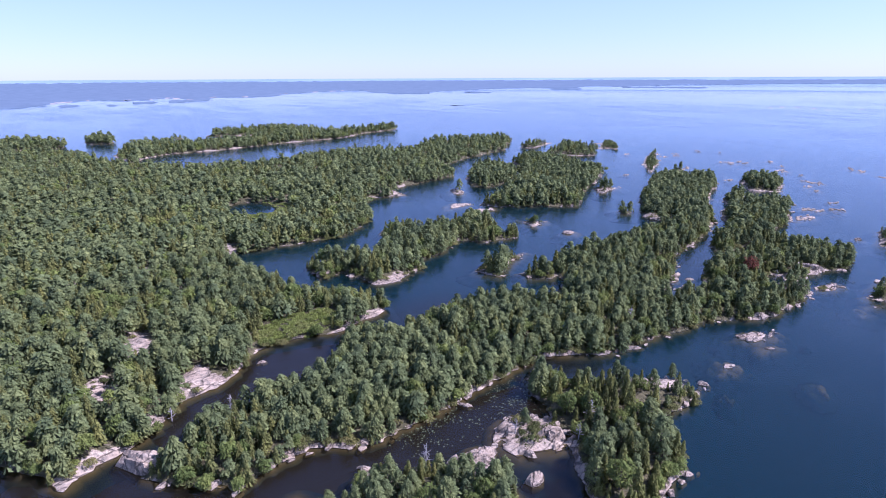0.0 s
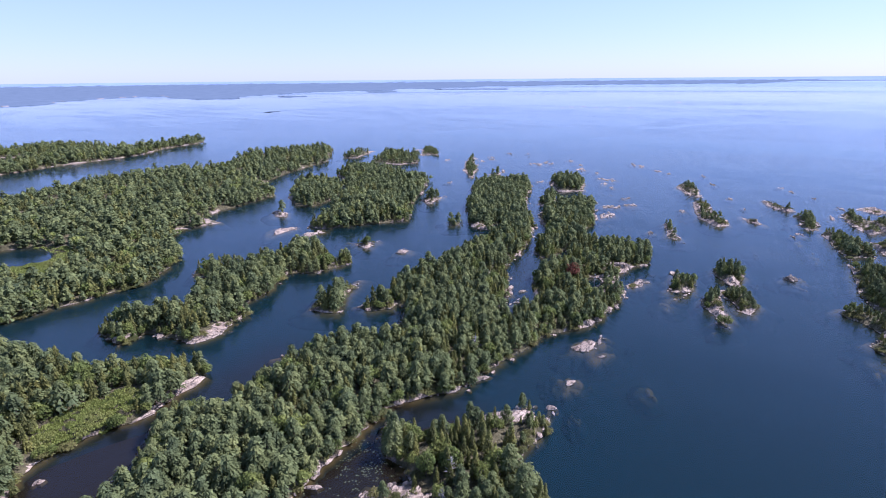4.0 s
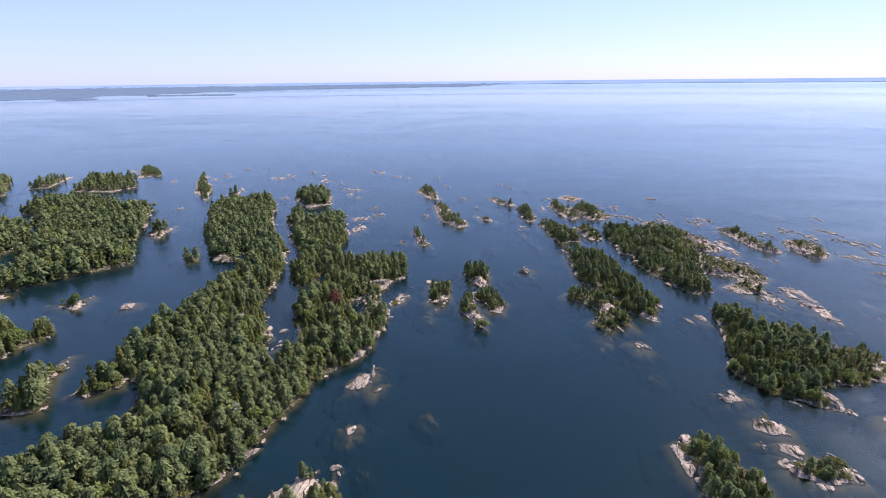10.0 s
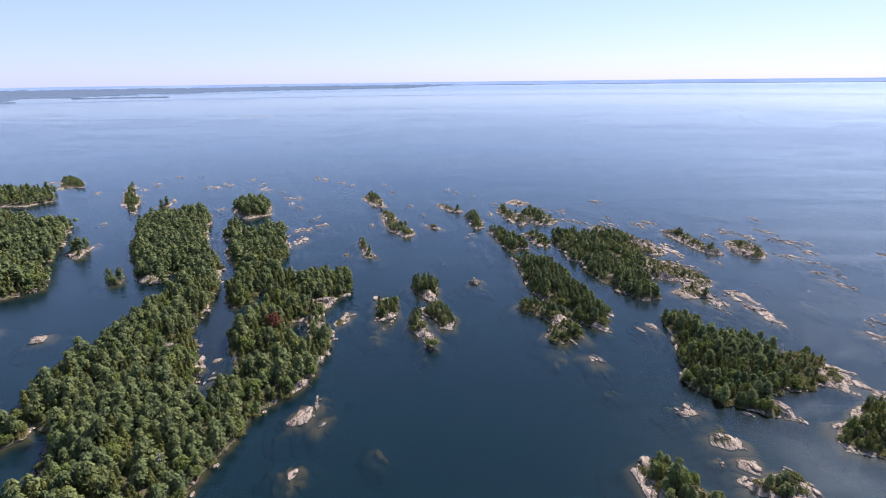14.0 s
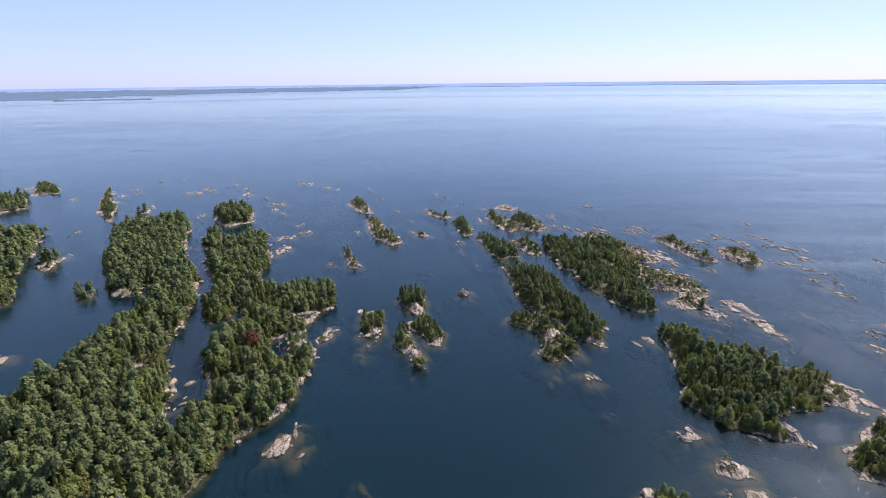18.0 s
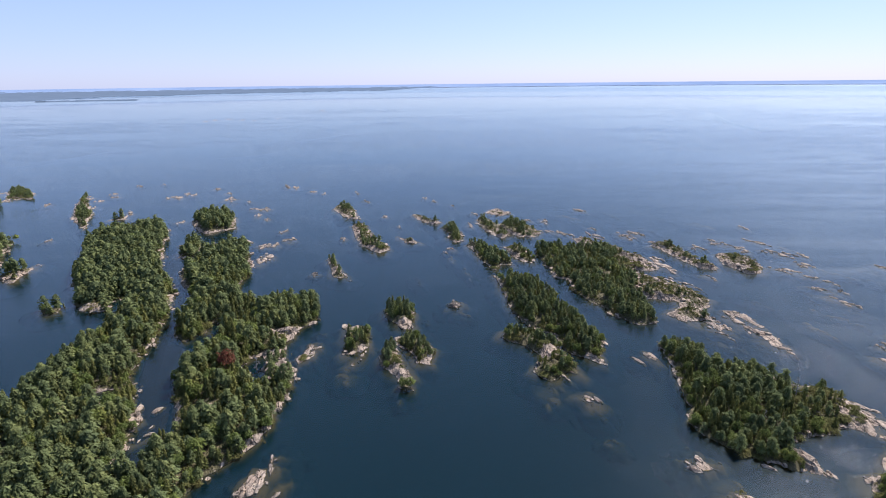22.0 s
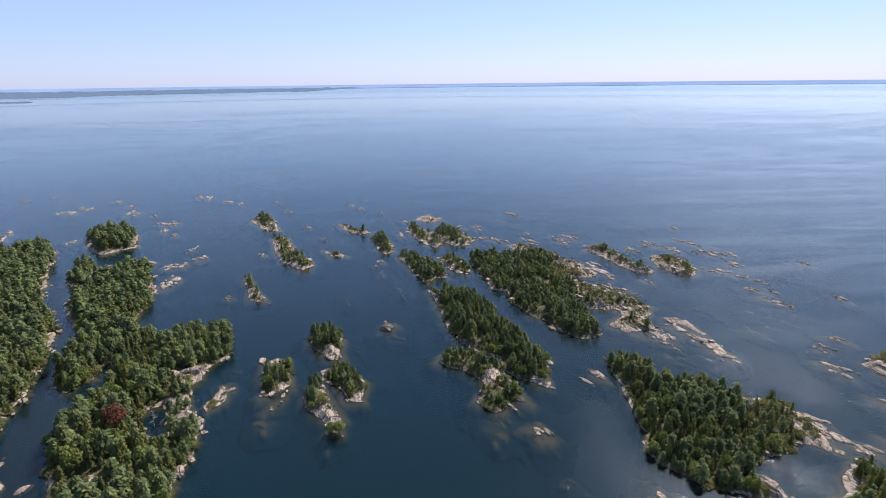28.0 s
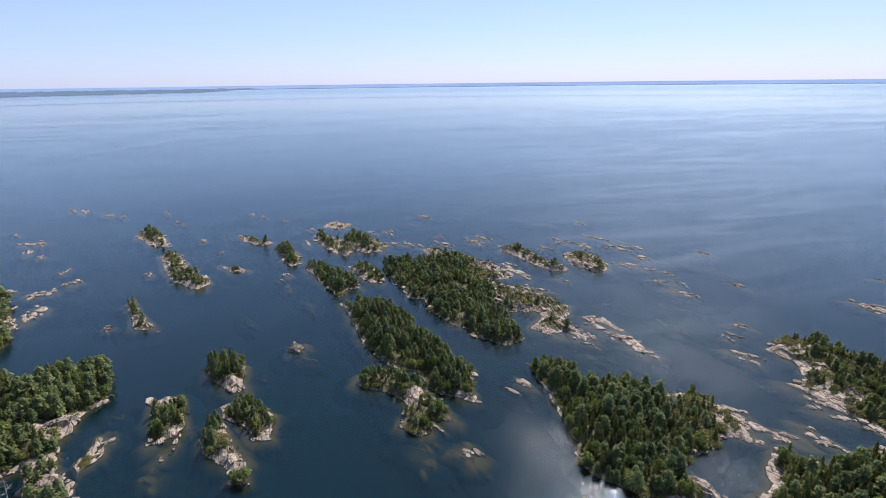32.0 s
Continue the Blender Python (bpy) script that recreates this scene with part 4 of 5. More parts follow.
def cedar_model(seed, clumps, points):
    """White cedar or spruce, one unit high: a narrow ragged spire down to the ground."""
    rng = np.random.default_rng(seed)
    wood = [stick((0, 0, -0.04), (0, 0, 0.9), 0.018, 0.004, 5)]
    scales = []
    for k in range(clumps):
        h = 0.06 + 0.86 * (k + rng.uniform(0, 0.6)) / clumps
        reach = 0.20 * (1 - h) ** 0.75
        a = k * 2.4 + rng.uniform(-0.4, 0.4)
        r = reach * rng.uniform(0.3, 0.8)
        scales.append(clump(rng, (r * math.cos(a), r * math.sin(a), h + 0.03), (0.055 + 0.075 * (1 - h)) * (26 / clumps) ** 0.58, rng.uniform(0.8, 1.5), points, 0.5))
    for k in range(3):
        scales.append(clump(rng, (0, 0, 0.88 + 0.05 * k), 0.055 - 0.014 * k, 1.8, points, 0.1))
    return gather(wood), gather(scales)


def birch_model(seed, clumps, points):
    """A round-crowned broadleaf tree, one unit high."""
    rng = np.random.default_rng(seed)
    wood = [stick((0, 0, -0.04), (0, 0, 0.45), 0.022, 0.014, 5)]
    leaves = []
    for k in range(clumps):
        a, b = k * 2.4, math.acos(1 - 1.8 * (k + 0.5) / clumps)
        r = 0.33 * rng.uniform(0.6, 1.0) * (1 + 0.2 * math.sin(3 * a + seed))
        c = (r * math.sin(b) * math.cos(a), r * math.sin(b) * math.sin(a), 0.58 + 1.15 * r * math.cos(b))
        leaves.append(clump(rng, c, 0.11 * rng.uniform(0.75, 1.3) * (40 / clumps) ** 0.58, 0.75, points, 0.6))
        if k % 5 == 0 and clumps > 60:
            wood.append(stick((0, 0, 0.35), c, 0.010, 0.004, 3))
    return gather(wood), gather(leaves)


def scrub_model(seed, clumps, points):
    """A low juniper or blueberry mound, one unit high."""
    rng = np.random.default_rng(seed)
    wood = [stick((0, 0, -0.1), (0.05, 0, 0.5), 0.05, 0.02, 4)]
    leaves = []
    for k in range(clumps):
        a, r = k * 2.4, 0.75 * math.sqrt((k + 0.5) / clumps)
        leaves.append(clump(rng, (r * math.cos(a), r * math.sin(a), 0.75 * (1 - 0.6 * r)), 0.36 * rng.uniform(0.7, 1.2), 0.6, points, 0.4))
    return gather(wood), gather(leaves)


KINDS = {
    "white_pine": (pine_model, PINE, BARK, 5, (100, 5), (40, 5), (17, 4)),
    "white_cedar": (cedar_model, CEDAR, BARK, 4, (66, 5), (27, 5), (12, 4)),
    "birch": (birch_model, BIRCH, BARK, 3, (110, 5), (50, 5), (18, 4)),
    "juniper": (scrub_model, JUNIPER, BARK, 3, (22, 5), (12, 5), (6, 4)),
}
LABEL_OF = {
    "white_pine": ("blue-green white pine with ragged flat plates", "pine tree"),
    "white_cedar": ("narrow olive-green cedar growing to the ground", "cedar tree"),
    "birch": ("light green round-crowned broadleaf tree", "broadleaf tree"),
    "juniper": ("low yellow-green juniper scrub on the rock", "shrub"),
}
DETAILED = {"south_island", "lagoon_island", "lagoon_rock", "twin_islet", "spruce_island", "ridge_island", "meadow_island", "shore_islet", "reef_islet", "rock_reef"}
models = {}
for kind, (make, leaf, wood, count, fine, mid, coarse) in KINDS.items():
    for level, (clumps, points) in enumerate((fine, mid, coarse)):
        for v in range(count):
            models[kind, level, v] = make(100 * level + v + len(kind), clumps, points)

near_things = {}
for kind, (make, leaf, wood, count, *_) in KINDS.items():
    for v in range(count):
        (wv, wt), (lv, lt) = models[kind, 0, v]
        near_things[kind, v] = (raw_mesh("trunk", wv, wt, [wood], smooth=True), raw_mesh("crown", lv, lt, [leaf]))
made = {kind: 0 for kind in KINDS}


def plant_thing(kind, x, y, z, height, turn, wide):
    """A single tree with its trunk and crown."""
    v = made[kind] % KINDS[kind][3]
    made[kind] += 1
    base = new(kind)
    base.empty_display_size = 0.3
    base.matrix_basis = pose(x, y, z, 0, 0, math.degrees(turn)) @ Matrix.Diagonal((height * wide, height * wide, height, 1))
    for name, me in zip(("trunk", "crown"), near_things[kind, v]):
        ob = new(name, me)
        ob.parent = base
    tagged(base, *LABEL_OF[kind], group=kind.replace("_", " ") + "s on the near islands")


def joined(name, rows, level, label):
    """One mesh of many trees of all kinds: rows of (kind, x, y, z, height, turn, wide)."""
    verts, tris, slots, base = [], [], [], 0
    mats = [BARK, PINE, CEDAR, BIRCH, JUNIPER, RED_LEAF]
    slot_of = {"white_pine": 1, "white_cedar": 2, "birch": 3, "juniper": 4}
    for kind in KINDS:
        for v in range(KINDS[kind][3]):
            mine = [r for k, r in enumerate(rows) if r[0] == kind and k % KINDS[kind][3] == v]
            if not mine:
                continue
            a = np.array([r[1:] for r in mine])
            for which, (mv, mt) in enumerate(models[kind, level, v]):
                if which == 0 and level == 2:
                    continue
                c, s = np.cos(a[:, 4]), np.sin(a[:, 4])
                w = (a[:, 3] * a[:, 5])[:, None]
                px = (mv[None, :, 0] * c[:, None] - mv[None, :, 1] * s[:, None]) * w + a[:, 0, None]
                py = (mv[None, :, 0] * s[:, None] + mv[None, :, 1] * c[:, None]) * w + a[:, 1, None]
                pz = mv[None, :, 2] * a[:, 3, None] + a[:, 2, None]
                p = np.stack([px, py, pz], -1).reshape(-1, 3)
                t = (mt[None] + (np.arange(len(a)) * len(mv))[:, None, None]).reshape(-1, 3) + base
                verts.append(p)
                tris.append(t)
                slots.append(np.full(len(t), slot_of[kind] if which else 0))
                base += len(p)
    if not verts:
        return None
    ob = new(name, raw_mesh(name, np.concatenate(verts), np.concatenate(tris), mats, np.concatenate(slots)))
    return tagged(ob, label, "woodland", kind="stuff")


def in_meadow(x, y):
    hit = np.zeros(len(x), bool)
    for mx, my, rx, ry in MEADOWS:
        hit |= np.hypot((x - mx) / rx, (y - my) / ry) + 0.5 * value_noise(x / 5, y / 5, 77) < 1
    return hit


SPIRED = ("spruce_island", "ridge_island", "meadow_island", "barren_island", "south_island")
START = (15.0, -43.0)
for isle in ISLANDS:
    if isle.cover <= 0.05:
        continue
    nx, ny = isle.d.shape
    x0, y0, x1, y1 = isle.lo[0], isle.lo[1], isle.lo[0] + nx * isle.step, isle.lo[1] + ny * isle.step
    far = isle.name in ("far_island", "outer_island")
    gap = 4.0 if far else 2.35 if isle.tall > 0.86 else 2.15 if isle.tall > 0.7 else 1.75
    gx, gy = np.meshgrid(np.arange(x0, x1, gap), np.arange(y0, y1, gap), indexing="ij")
    x = (gx + RNG.uniform(-0.5, 0.5, gx.shape) * gap).ravel()
    y = (gy + RNG.uniform(-0.5, 0.5, gy.shape) * gap).ravel()
    d, z, inner = isle.at(x, y)
    rough = fractal(x / 8, y / 8, 51, 2)
    open_rock = value_noise(x / 4.5, y / 4.5, 61) + 0.5 if isle.cover > 0.5 else value_noise(x / 2.6, y / 2.6, 61) + 0.5
    ok = (inner > 0.2 + 0.8 * rough) & (d > 0.3) & (open_rock < (0.34 + 0.70 * isle.cover if isle.cover > 0.5 else isle.cover)) & (z > 0.15) & ~in_meadow(x, y)
    if isle.name == "mainland":
        bearing = np.degrees(np.arctan2(x - START[0], y - START[1]))
        reach = np.hypot(x - START[0], y - START[1])
        ok &= (bearing > -97) & ((reach < 260) | (RNG.uniform(0, 1, len(x)) < np.clip(0.75 - reach / 1100, 0.3, 1)))
    scrub = ~ok & (d > 1.0) & (inner > -4.5) & (z > 0.25) & (value_noise(x / 3.3, y / 3.3, 19) > (0.26 if isle.cover < 0.5 else 0.04)) & (np.hypot(x, y - 60) < 260)
    scrub &= ~in_meadow(x, y)
    low = [("juniper", float(a), float(b), float(h) - 0.05, float(RNG.uniform(0.45, 1.3)), float(RNG.uniform(0, 6.28)), float(RNG.uniform(0.8, 1.5)))
           for a, b, h in zip(x[scrub], y[scrub], z[scrub])]
    n = int(isle.d.size * isle.step ** 2 / 2.2)
    if isle.name not in ("far_island", "outer_island") and isle.cover > 0.75:
        bx, by = isle.lo[0] + RNG.uniform(0, nx * isle.step, n), isle.lo[1] + RNG.uniform(0, ny * isle.step, n)
        bd, bz, bi = isle.at(bx, by)
        fringe = (bd > 0.25) & (bd < 2.6) & (bi > -0.2) & (value_noise(bx / 4, by / 4, 23) > -0.22) & (np.hypot(bx - 10, by - 10) < 250) & ~in_meadow(bx, by)
        for a, b, h in zip(bx[fringe], by[fringe], bz[fringe]):
            kind = ("juniper", "juniper", "birch", "white_cedar")[int(RNG.integers(4))]
            low.append((kind, float(a), float(b), float(h) - 0.05, float(RNG.uniform(0.7, 1.5) if kind == "juniper" else RNG.uniform(1.6, 3.4)), float(RNG.uniform(0, 6.28)), float(RNG.uniform(0.9, 1.4))))
    heath = []
    if isle.cover > 0.05 and isle.tall < 0.9 and not far and math.hypot(isle.lo[0] - 30, isle.lo[1] - 150) < 330:
        n = int(isle.d.size * isle.step ** 2 * 0.8)
        bx, by = isle.lo[0] + RNG.uniform(0, nx * isle.step, n), isle.lo[1] + RNG.uniform(0, ny * isle.step, n)
        bd, bz, bi = isle.at(bx, by)
        along, across = by * 0.95 - bx * 0.31, bx * 0.95 + by * 0.31
        grow = fractal(across / 2.4, along / 7.0, 63, 3) > -0.10
        for a, b, h in zip(*(v[grow & (bd > 1.0) & (bz > 0.3) & (bi > -3.5)] for v in (bx, by, bz))):
            heath.append(("juniper", float(a), float(b), float(h) - 0.06, float(RNG.uniform(0.35, 1.15)), float(RNG.uniform(0, 6.28)), float(RNG.uniform(0.7, 1.3))))
    x, y, z, d, inner = x[ok], y[ok], z[ok], d[ok], inner[ok]
    stand = fractal(x / 22, y / 22, 88, 2)
    pick = RNG.uniform(0, 1, len(x))
    tall = RNG.uniform(0, 1, len(x))
    rows = {0: [], 1: low, 2: heath}
    for k in range(len(x)):
        if pick[k] < 0.05 + (0.12 if stand[k] > 0.3 else 0):
            kind, h, wide = "birch", 4.0 + 2.4 * tall[k], 1.1
        elif pick[k] < (0.55 if isle.name in SPIRED else 0.38) + 0.9 * stand[k]:
            kind, h, wide = "white_cedar", 3.2 + 4.0 * tall[k] ** 1.5, 0.95 + 0.25 * pick[k]
        else:
            kind, h, wide = "white_pine", 4.2 + 4.6 * tall[k] ** 2, 0.90 + 0.25 * pick[k]
        edge = min(1.0, 0.62 + 0.10 * inner[k] + 0.25 * pick[k])
        h *= isle.tall * edge
        wide *= 1.0 + 0.10 * (1.0 - min(1.0, isle.tall))
        if any(math.hypot((x[k] - mx) / rx, (y[k] - my) / ry) < 1 for mx, my, rx, ry in STUNTED):
            h *= 0.62
        if h < 2.0:
            kind, h, wide = "juniper", 0.5 + 0.35 * h, 1.0 + tall[k]
        if isle.name == "mainland" and math.hypot(x[k] - START[0], y[k] - START[1]) > 260:
            wide *= 1.15
        row = (kind, float(x[k]), float(y[k]), float(z[k]) - 0.05, float(h), float(RNG.uniform(0, 6.28)), float(wide))
        reach = min(math.hypot(x[k] - START[0], y[k] - START[1]), math.hypot(x[k] - 3, y[k] - 30))
        if isle.name in DETAILED and made[kind] < 300 and math.hypot(x[k], y[k] - 10) < 230:
            plant_thing(*row)
        else:
            rows[1 if reach < 195 else 2].append(row)
    for level in (1, 2):
        if rows[level]:
            joined("woodland", rows[level], level, "mixed pine and cedar wood covering the island")

SLABS, REEFS = [], []


def slabs(*rows):
    SLABS.extend(rows)


def reefs(*rows):
    REEFS.extend(rows)


slabs((-83, -37, 11, 6, 3.2, 55), (-98, -34, 6, 2, 0.8, 60), (-96, -37, 5, 1.5, 0.6, 60), (-50, 22, 6, 4, 1.6, 40), (-43, 27, 6.5, 4, 2.4, 20), (-43, 20, 4.5, 2.6, 1.2, 70), (-37, 16, 4.5, 3, 1.8, 20), (-47, 13, 6, 4.5, 2, 10), (-44, 11, 6, 4, 2, 40))
slabs((-43, 8, 4, 3, 1.4, 0), (-22, 38, 4, 1.6, 1, 30), (-33, 48, 2, 1.5, 0.9, 0), (-35, 69, 3, 2, 0.9, 60), (-65, 19, 4, 2, 0.9, 50), (-62, 21, 4, 1.8, 0.7, 60), (-102, 14, 4, 2, 0.8, 50), (-96, 7, 3, 2, 0.8, 30), (-107, -7, 3, 1.6, 0.7, 0))
slabs((-58, -6, 3, 1.5, 0.8, 40), (-41, 13, 2, 1.5, 0.7, 0), (-38, 101, 7, 2.4, 1, 35), (-33, 99, 3, 1.4, 0.6, 40), (-35, 81, 3, 1, 0.4, 35), (-35, 83, 2.6, 1, 0.4, 35), (-36, 110, 2, 0.8, 0.4, 40), (-72, 130, 3, 2, 0.8, 0), (-72, 130, 4, 2, 0.7, 30))
slabs((-70, 123, 2.5, 1, 0.4, 20), (-50, 173, 8, 4, 1.6, 70), (-46, 150, 6, 3.5, 1.4, 60), (-52, 159, 4, 2.5, 1.2, 80), (-41, 129, 3, 1.6, 1, 40), (-43, 116, 4, 2, 1.2, 30), (-47, 180, 5, 2, 0.8, 40), (-77, 131, 4, 2, 1, 10), (-69, 120, 3, 1.5, 0.7, 60))
slabs((-76, 128, 2.5, 2, 0.8, 0), (42, 131, 5, 1.8, 0.6, 160), (-43, 181, 5, 2, 0.9, 30), (-37, 163, 3, 1.6, 0.6, 40), (-55, 71, 6, 2.2, 0.9, 30), (-58, 63, 6, 2.2, 0.9, 30), (-66, 51, 5, 2, 0.9, 30), (-136, 142, 5, 3, 0.9, 70), (64, 154, 6, 2, 0.8, 160))
slabs((55, 104, 4.5, 2.2, 0.9, 110), (59, 104, 3, 1, 0.3, 100), (71, 104, 4, 1.6, 0.7, 130), (7, 194, 4.5, 2.6, 1.1, 90), (-53, 233, 3, 1.6, 0.7, 60), (-36, 223, 2, 1, 0.4, 90), (-50, 252, 5, 1.8, 0.9, 160), (80, 106, 9, 3.5, 1.3, 160), (60, 151, 6, 1.8, 0.6, 150))
slabs((40, 132, 4, 2, 0.5, 140))
reefs((-113, 439, 9, 3), (-121, 448, 5, 2), (-92, 419, 6, 2), (-84, 414, 7, 2), (-113, 360, 8, 3), (-122, 365, 4, 2), (-103, 333, 5, 2), (-190, 404, 10, 4), (-183, 413, 6, 3), (-158, 418, 7, 3), (-147, 396, 8, 4), (-242, 395, 8, 3), (-255, 406, 7, 3), (-238, 409, 6, 3))
reefs((-197, 352, 9, 2), (-88, 276, 5, 3), (-82, 254, 7, 2), (-85, 306, 4, 1.5), (-77, 289, 6, 2), (-48, 382, 6, 2), (-31, 334, 3, 1.5), (-21, 312, 4, 1), (-49, 288, 4, 1.5), (-7, 392, 7, 2), (-0, 379, 5, 2), (5, 260, 3, 1), (20, 310, 7, 2), (93, 345, 8, 2))
reefs((102, 287, 8, 2), (108, 289, 9, 2.5), (101, 282, 7, 2), (64, 295, 9, 2), (64, 319, 10, 2), (69, 292, 7, 2), (86, 286, 9, 2), (102, 228, 7, 2), (103, 246, 6, 1.5), (101, 215, 9, 2), (97, 216, 7, 1.5), (115, 221, 6, 1.5), (142, 267, 7, 2), (150, 261, 9, 3))
reefs((131, 262, 7, 2), (163, 247, 8, 2), (172, 246, 6, 2), (153, 226, 8, 2.5), (149, 228, 6, 2), (163, 231, 6, 1.5), (150, 195, 8, 2.2), (152, 204, 9, 1.6), (158, 203, 6, 1.2), (162, 271, 8, 1.5), (164, 266, 8, 1.5), (172, 296, 7, 1.5), (132, 147, 6, 2), (206, 160, 9, 2))
reefs((204, 154, 12, 3), (203, 163, 6, 1.5), (149, 161, 7, 1.6), (132, 146, 8, 2.2), (141, 157, 4, 1), (135, 144, 5, 1.2), (137, 155, 4, 1.2), (132, 126, 9, 2.4), (129, 115, 8, 2.2), (131, 119, 8, 2.2), (132, 123, 6, 1.6), (111, 112, 8, 2.5), (118, 113, 7, 2), (118, 107, 8, 2))
reefs((146, 137, 9, 2.6), (158, 140, 9, 2.4), (146, 142, 8, 2.4), (153, 145, 7, 2), (178, 190, 7, 1.5), (235, 176, 6, 1), (165, 268, 8, 1.5), (146, 270, 6, 1.5), (163, 253, 7, 1.5), (107, 117, 9, 2.2), (106, 120, 8, 2), (107, 125, 7, 2), (-258, 408, 9, 4), (-246, 421, 6, 3))
reefs((-235, 375, 8, 3), (-244, 455, 6, 2), (-196, 407, 9, 3), (-188, 418, 7, 3), (-173, 436, 7, 3), (-151, 396, 10, 3), (-119, 361, 8, 3), (-112, 363, 7, 3), (-112, 344, 9, 2), (-88, 278, 6, 4), (-78, 286, 6, 3), (-86, 304, 5, 2), (-131, 386, 4, 2), (-118, 440, 8, 2))
reefs((-110, 435, 9, 2), (-95, 419, 8, 2), (-53, 232, 3, 2), (-83, 250, 9, 3), (-155, 331, 6, 3), (-335, 429, 14, 6), (-311, 407, 12, 5), (-272, 385, 7, 3), (-200, 357, 10, 2), (-210, 292, 4, 2), (-212, 136, 12, 3), (-193, 149, 9, 3), (39, 84, 3, 2), (56, 87, 2, 1))
reefs((60, 80, 6, 2.5), (62, 78, 6, 2), (36, 143, 4, 1.2), (103, 176, 8, 2), (103, 179, 8, 2), (94, 173, 9, 2), (93, 169, 6, 1.6), (105, 168, 9, 2), (106, 160, 8, 2), (87, 178, 8, 2), (96, 177, 7, 2), (94, 181, 7, 2), (102, 234, 9, 3), (100, 240, 9, 3))
reefs((-513, 1253, 22, 7), (-505, 1298, 26, 7), (-482, 1318, 24, 6), (-442, 1294, 20, 6), (-400, 1254, 16, 5), (-371, 1344, 18, 6), (-325, 1660, 34, 8), (-81, 258, 9, 3), (-84, 277, 6, 3), (-100, 284, 6, 3), (-116, 280, 5, 3))
reefs((93, 342, 4, 1.2), (88, 301, 5, 1.5), (56, 321, 6, 1.8), (66, 323, 7, 1.2), (70, 292, 4, 1.5), (73, 288, 5, 1.8), (83, 289, 6, 1.2), (85, 280, 7, 1.5), (77, 277, 4, 1.8), (100, 284, 5, 1.2), (110, 289, 6, 1.5), (112, 271, 7, 1.8), (127, 261, 4, 1.2), (104, 245, 5, 1.5))
reefs((25, 339, 6, 1.8), (20, 312, 7, 1.2), (46, 343, 4, 1.5), (42, 350, 5, 1.8), (143, 273, 6, 1.2), (147, 264, 7, 1.5), (149, 253, 4, 1.8), (158, 255, 5, 1.2), (168, 249, 6, 1.5), (165, 234, 7, 1.8), (150, 226, 4, 1.2), (156, 218, 5, 1.5), (160, 214, 6, 1.8), (196, 228, 7, 1.2))
reefs((153, 189, 4, 1.5), (8, 266, 5, 1.8), (12, 365, 6, 1.2), (92, 345, 7, 1.5), (-31, 336, 4, 1.8), (-49, 286, 5, 1.2), (-227, 461, 6, 1.5), (-59, 414, 7, 1.8), (-93, 418, 4, 1.2), (-242, 454, 5, 1.5))
reefs((95, 249, 8, 3), (98, 207, 8, 2.5), (92, 202, 8, 2.5), (84, 201, 8, 2))


# ---- rocks that stand alone ----
def rock_mesh(seed, rings=7, spokes=12):
    """A worn granite hump, one unit across: flat-topped, cleft along its grain, undercut at the water."""
    rng = np.random.default_rng(seed)
    push = rng.uniform(-1, 1, 6)
    verts = [(0, 0, 1.0)]
    for r in range(1, rings + 1):
        f = r / rings
        for s in range(spokes):
            a = 2 * math.pi * s / spokes
            out = f ** 0.8 * (0.5 + 0.09 * math.sin(2 * a + push[0] * 3) + 0.07 * math.sin(3 * a + push[1] * 3) + 0.05 * math.sin(5 * a + push[2] * 5) + rng.uniform(-0.03, 0.03))
            z = 1.0 - f ** 2.6 * 1.5 + rng.uniform(-0.07, 0.07) + 0.12 * math.sin(4 * out * math.sin(a) * 6 + push[3] * 4)
            verts.append((out * math.cos(a), out * math.sin(a), z))
    tris = [(0, 1 + s, 1 + (s + 1) % spokes) for s in range(spokes)]
    for r in range(rings - 1):
        for s in range(spokes):
            a, b = 1 + r * spokes + s, 1 + r * spokes + (s + 1) % spokes
            tris += [(a, a + spokes, b + spokes), (a, b + spokes, b)]
    me = raw_mesh("boulder", verts, tris, [GRANITE])
    inland = me.attributes.new("inland", "FLOAT", "POINT")
    inland.data.foreach_set("value", np.full(len(verts), -1.0, np.float32))
    return me


ROCKS = [rock_mesh(s) for s in range(7)]


def boulder(k, x, y, z, long, wide, high, turn, label, group):
    ob = new("boulder", ROCKS[k % len(ROCKS)])
    ob.matrix_basis = pose(x, y, z, 0, 0, 90 - turn) @ Matrix.Diagonal((long, wide, high, 1))
    return tagged(ob, label, "boulder", group)


def ground_at(x, y):
    return max([-0.35] + [float(isle.at(x, y)[1]) for isle in ISLANDS
                          if 0 <= x - isle.lo[0] < isle.step * isle.d.shape[0] and 0 <= y - isle.lo[1] < isle.step * isle.d.shape[1]])


for k, (x, y, long, wide, high, turn) in enumerate(SLABS):
    boulder(k, x, y, max(-0.3, ground_at(x, y) - 0.35), long, wide, high, turn, "large pale pink granite slab at the waterline", "granite slabs")


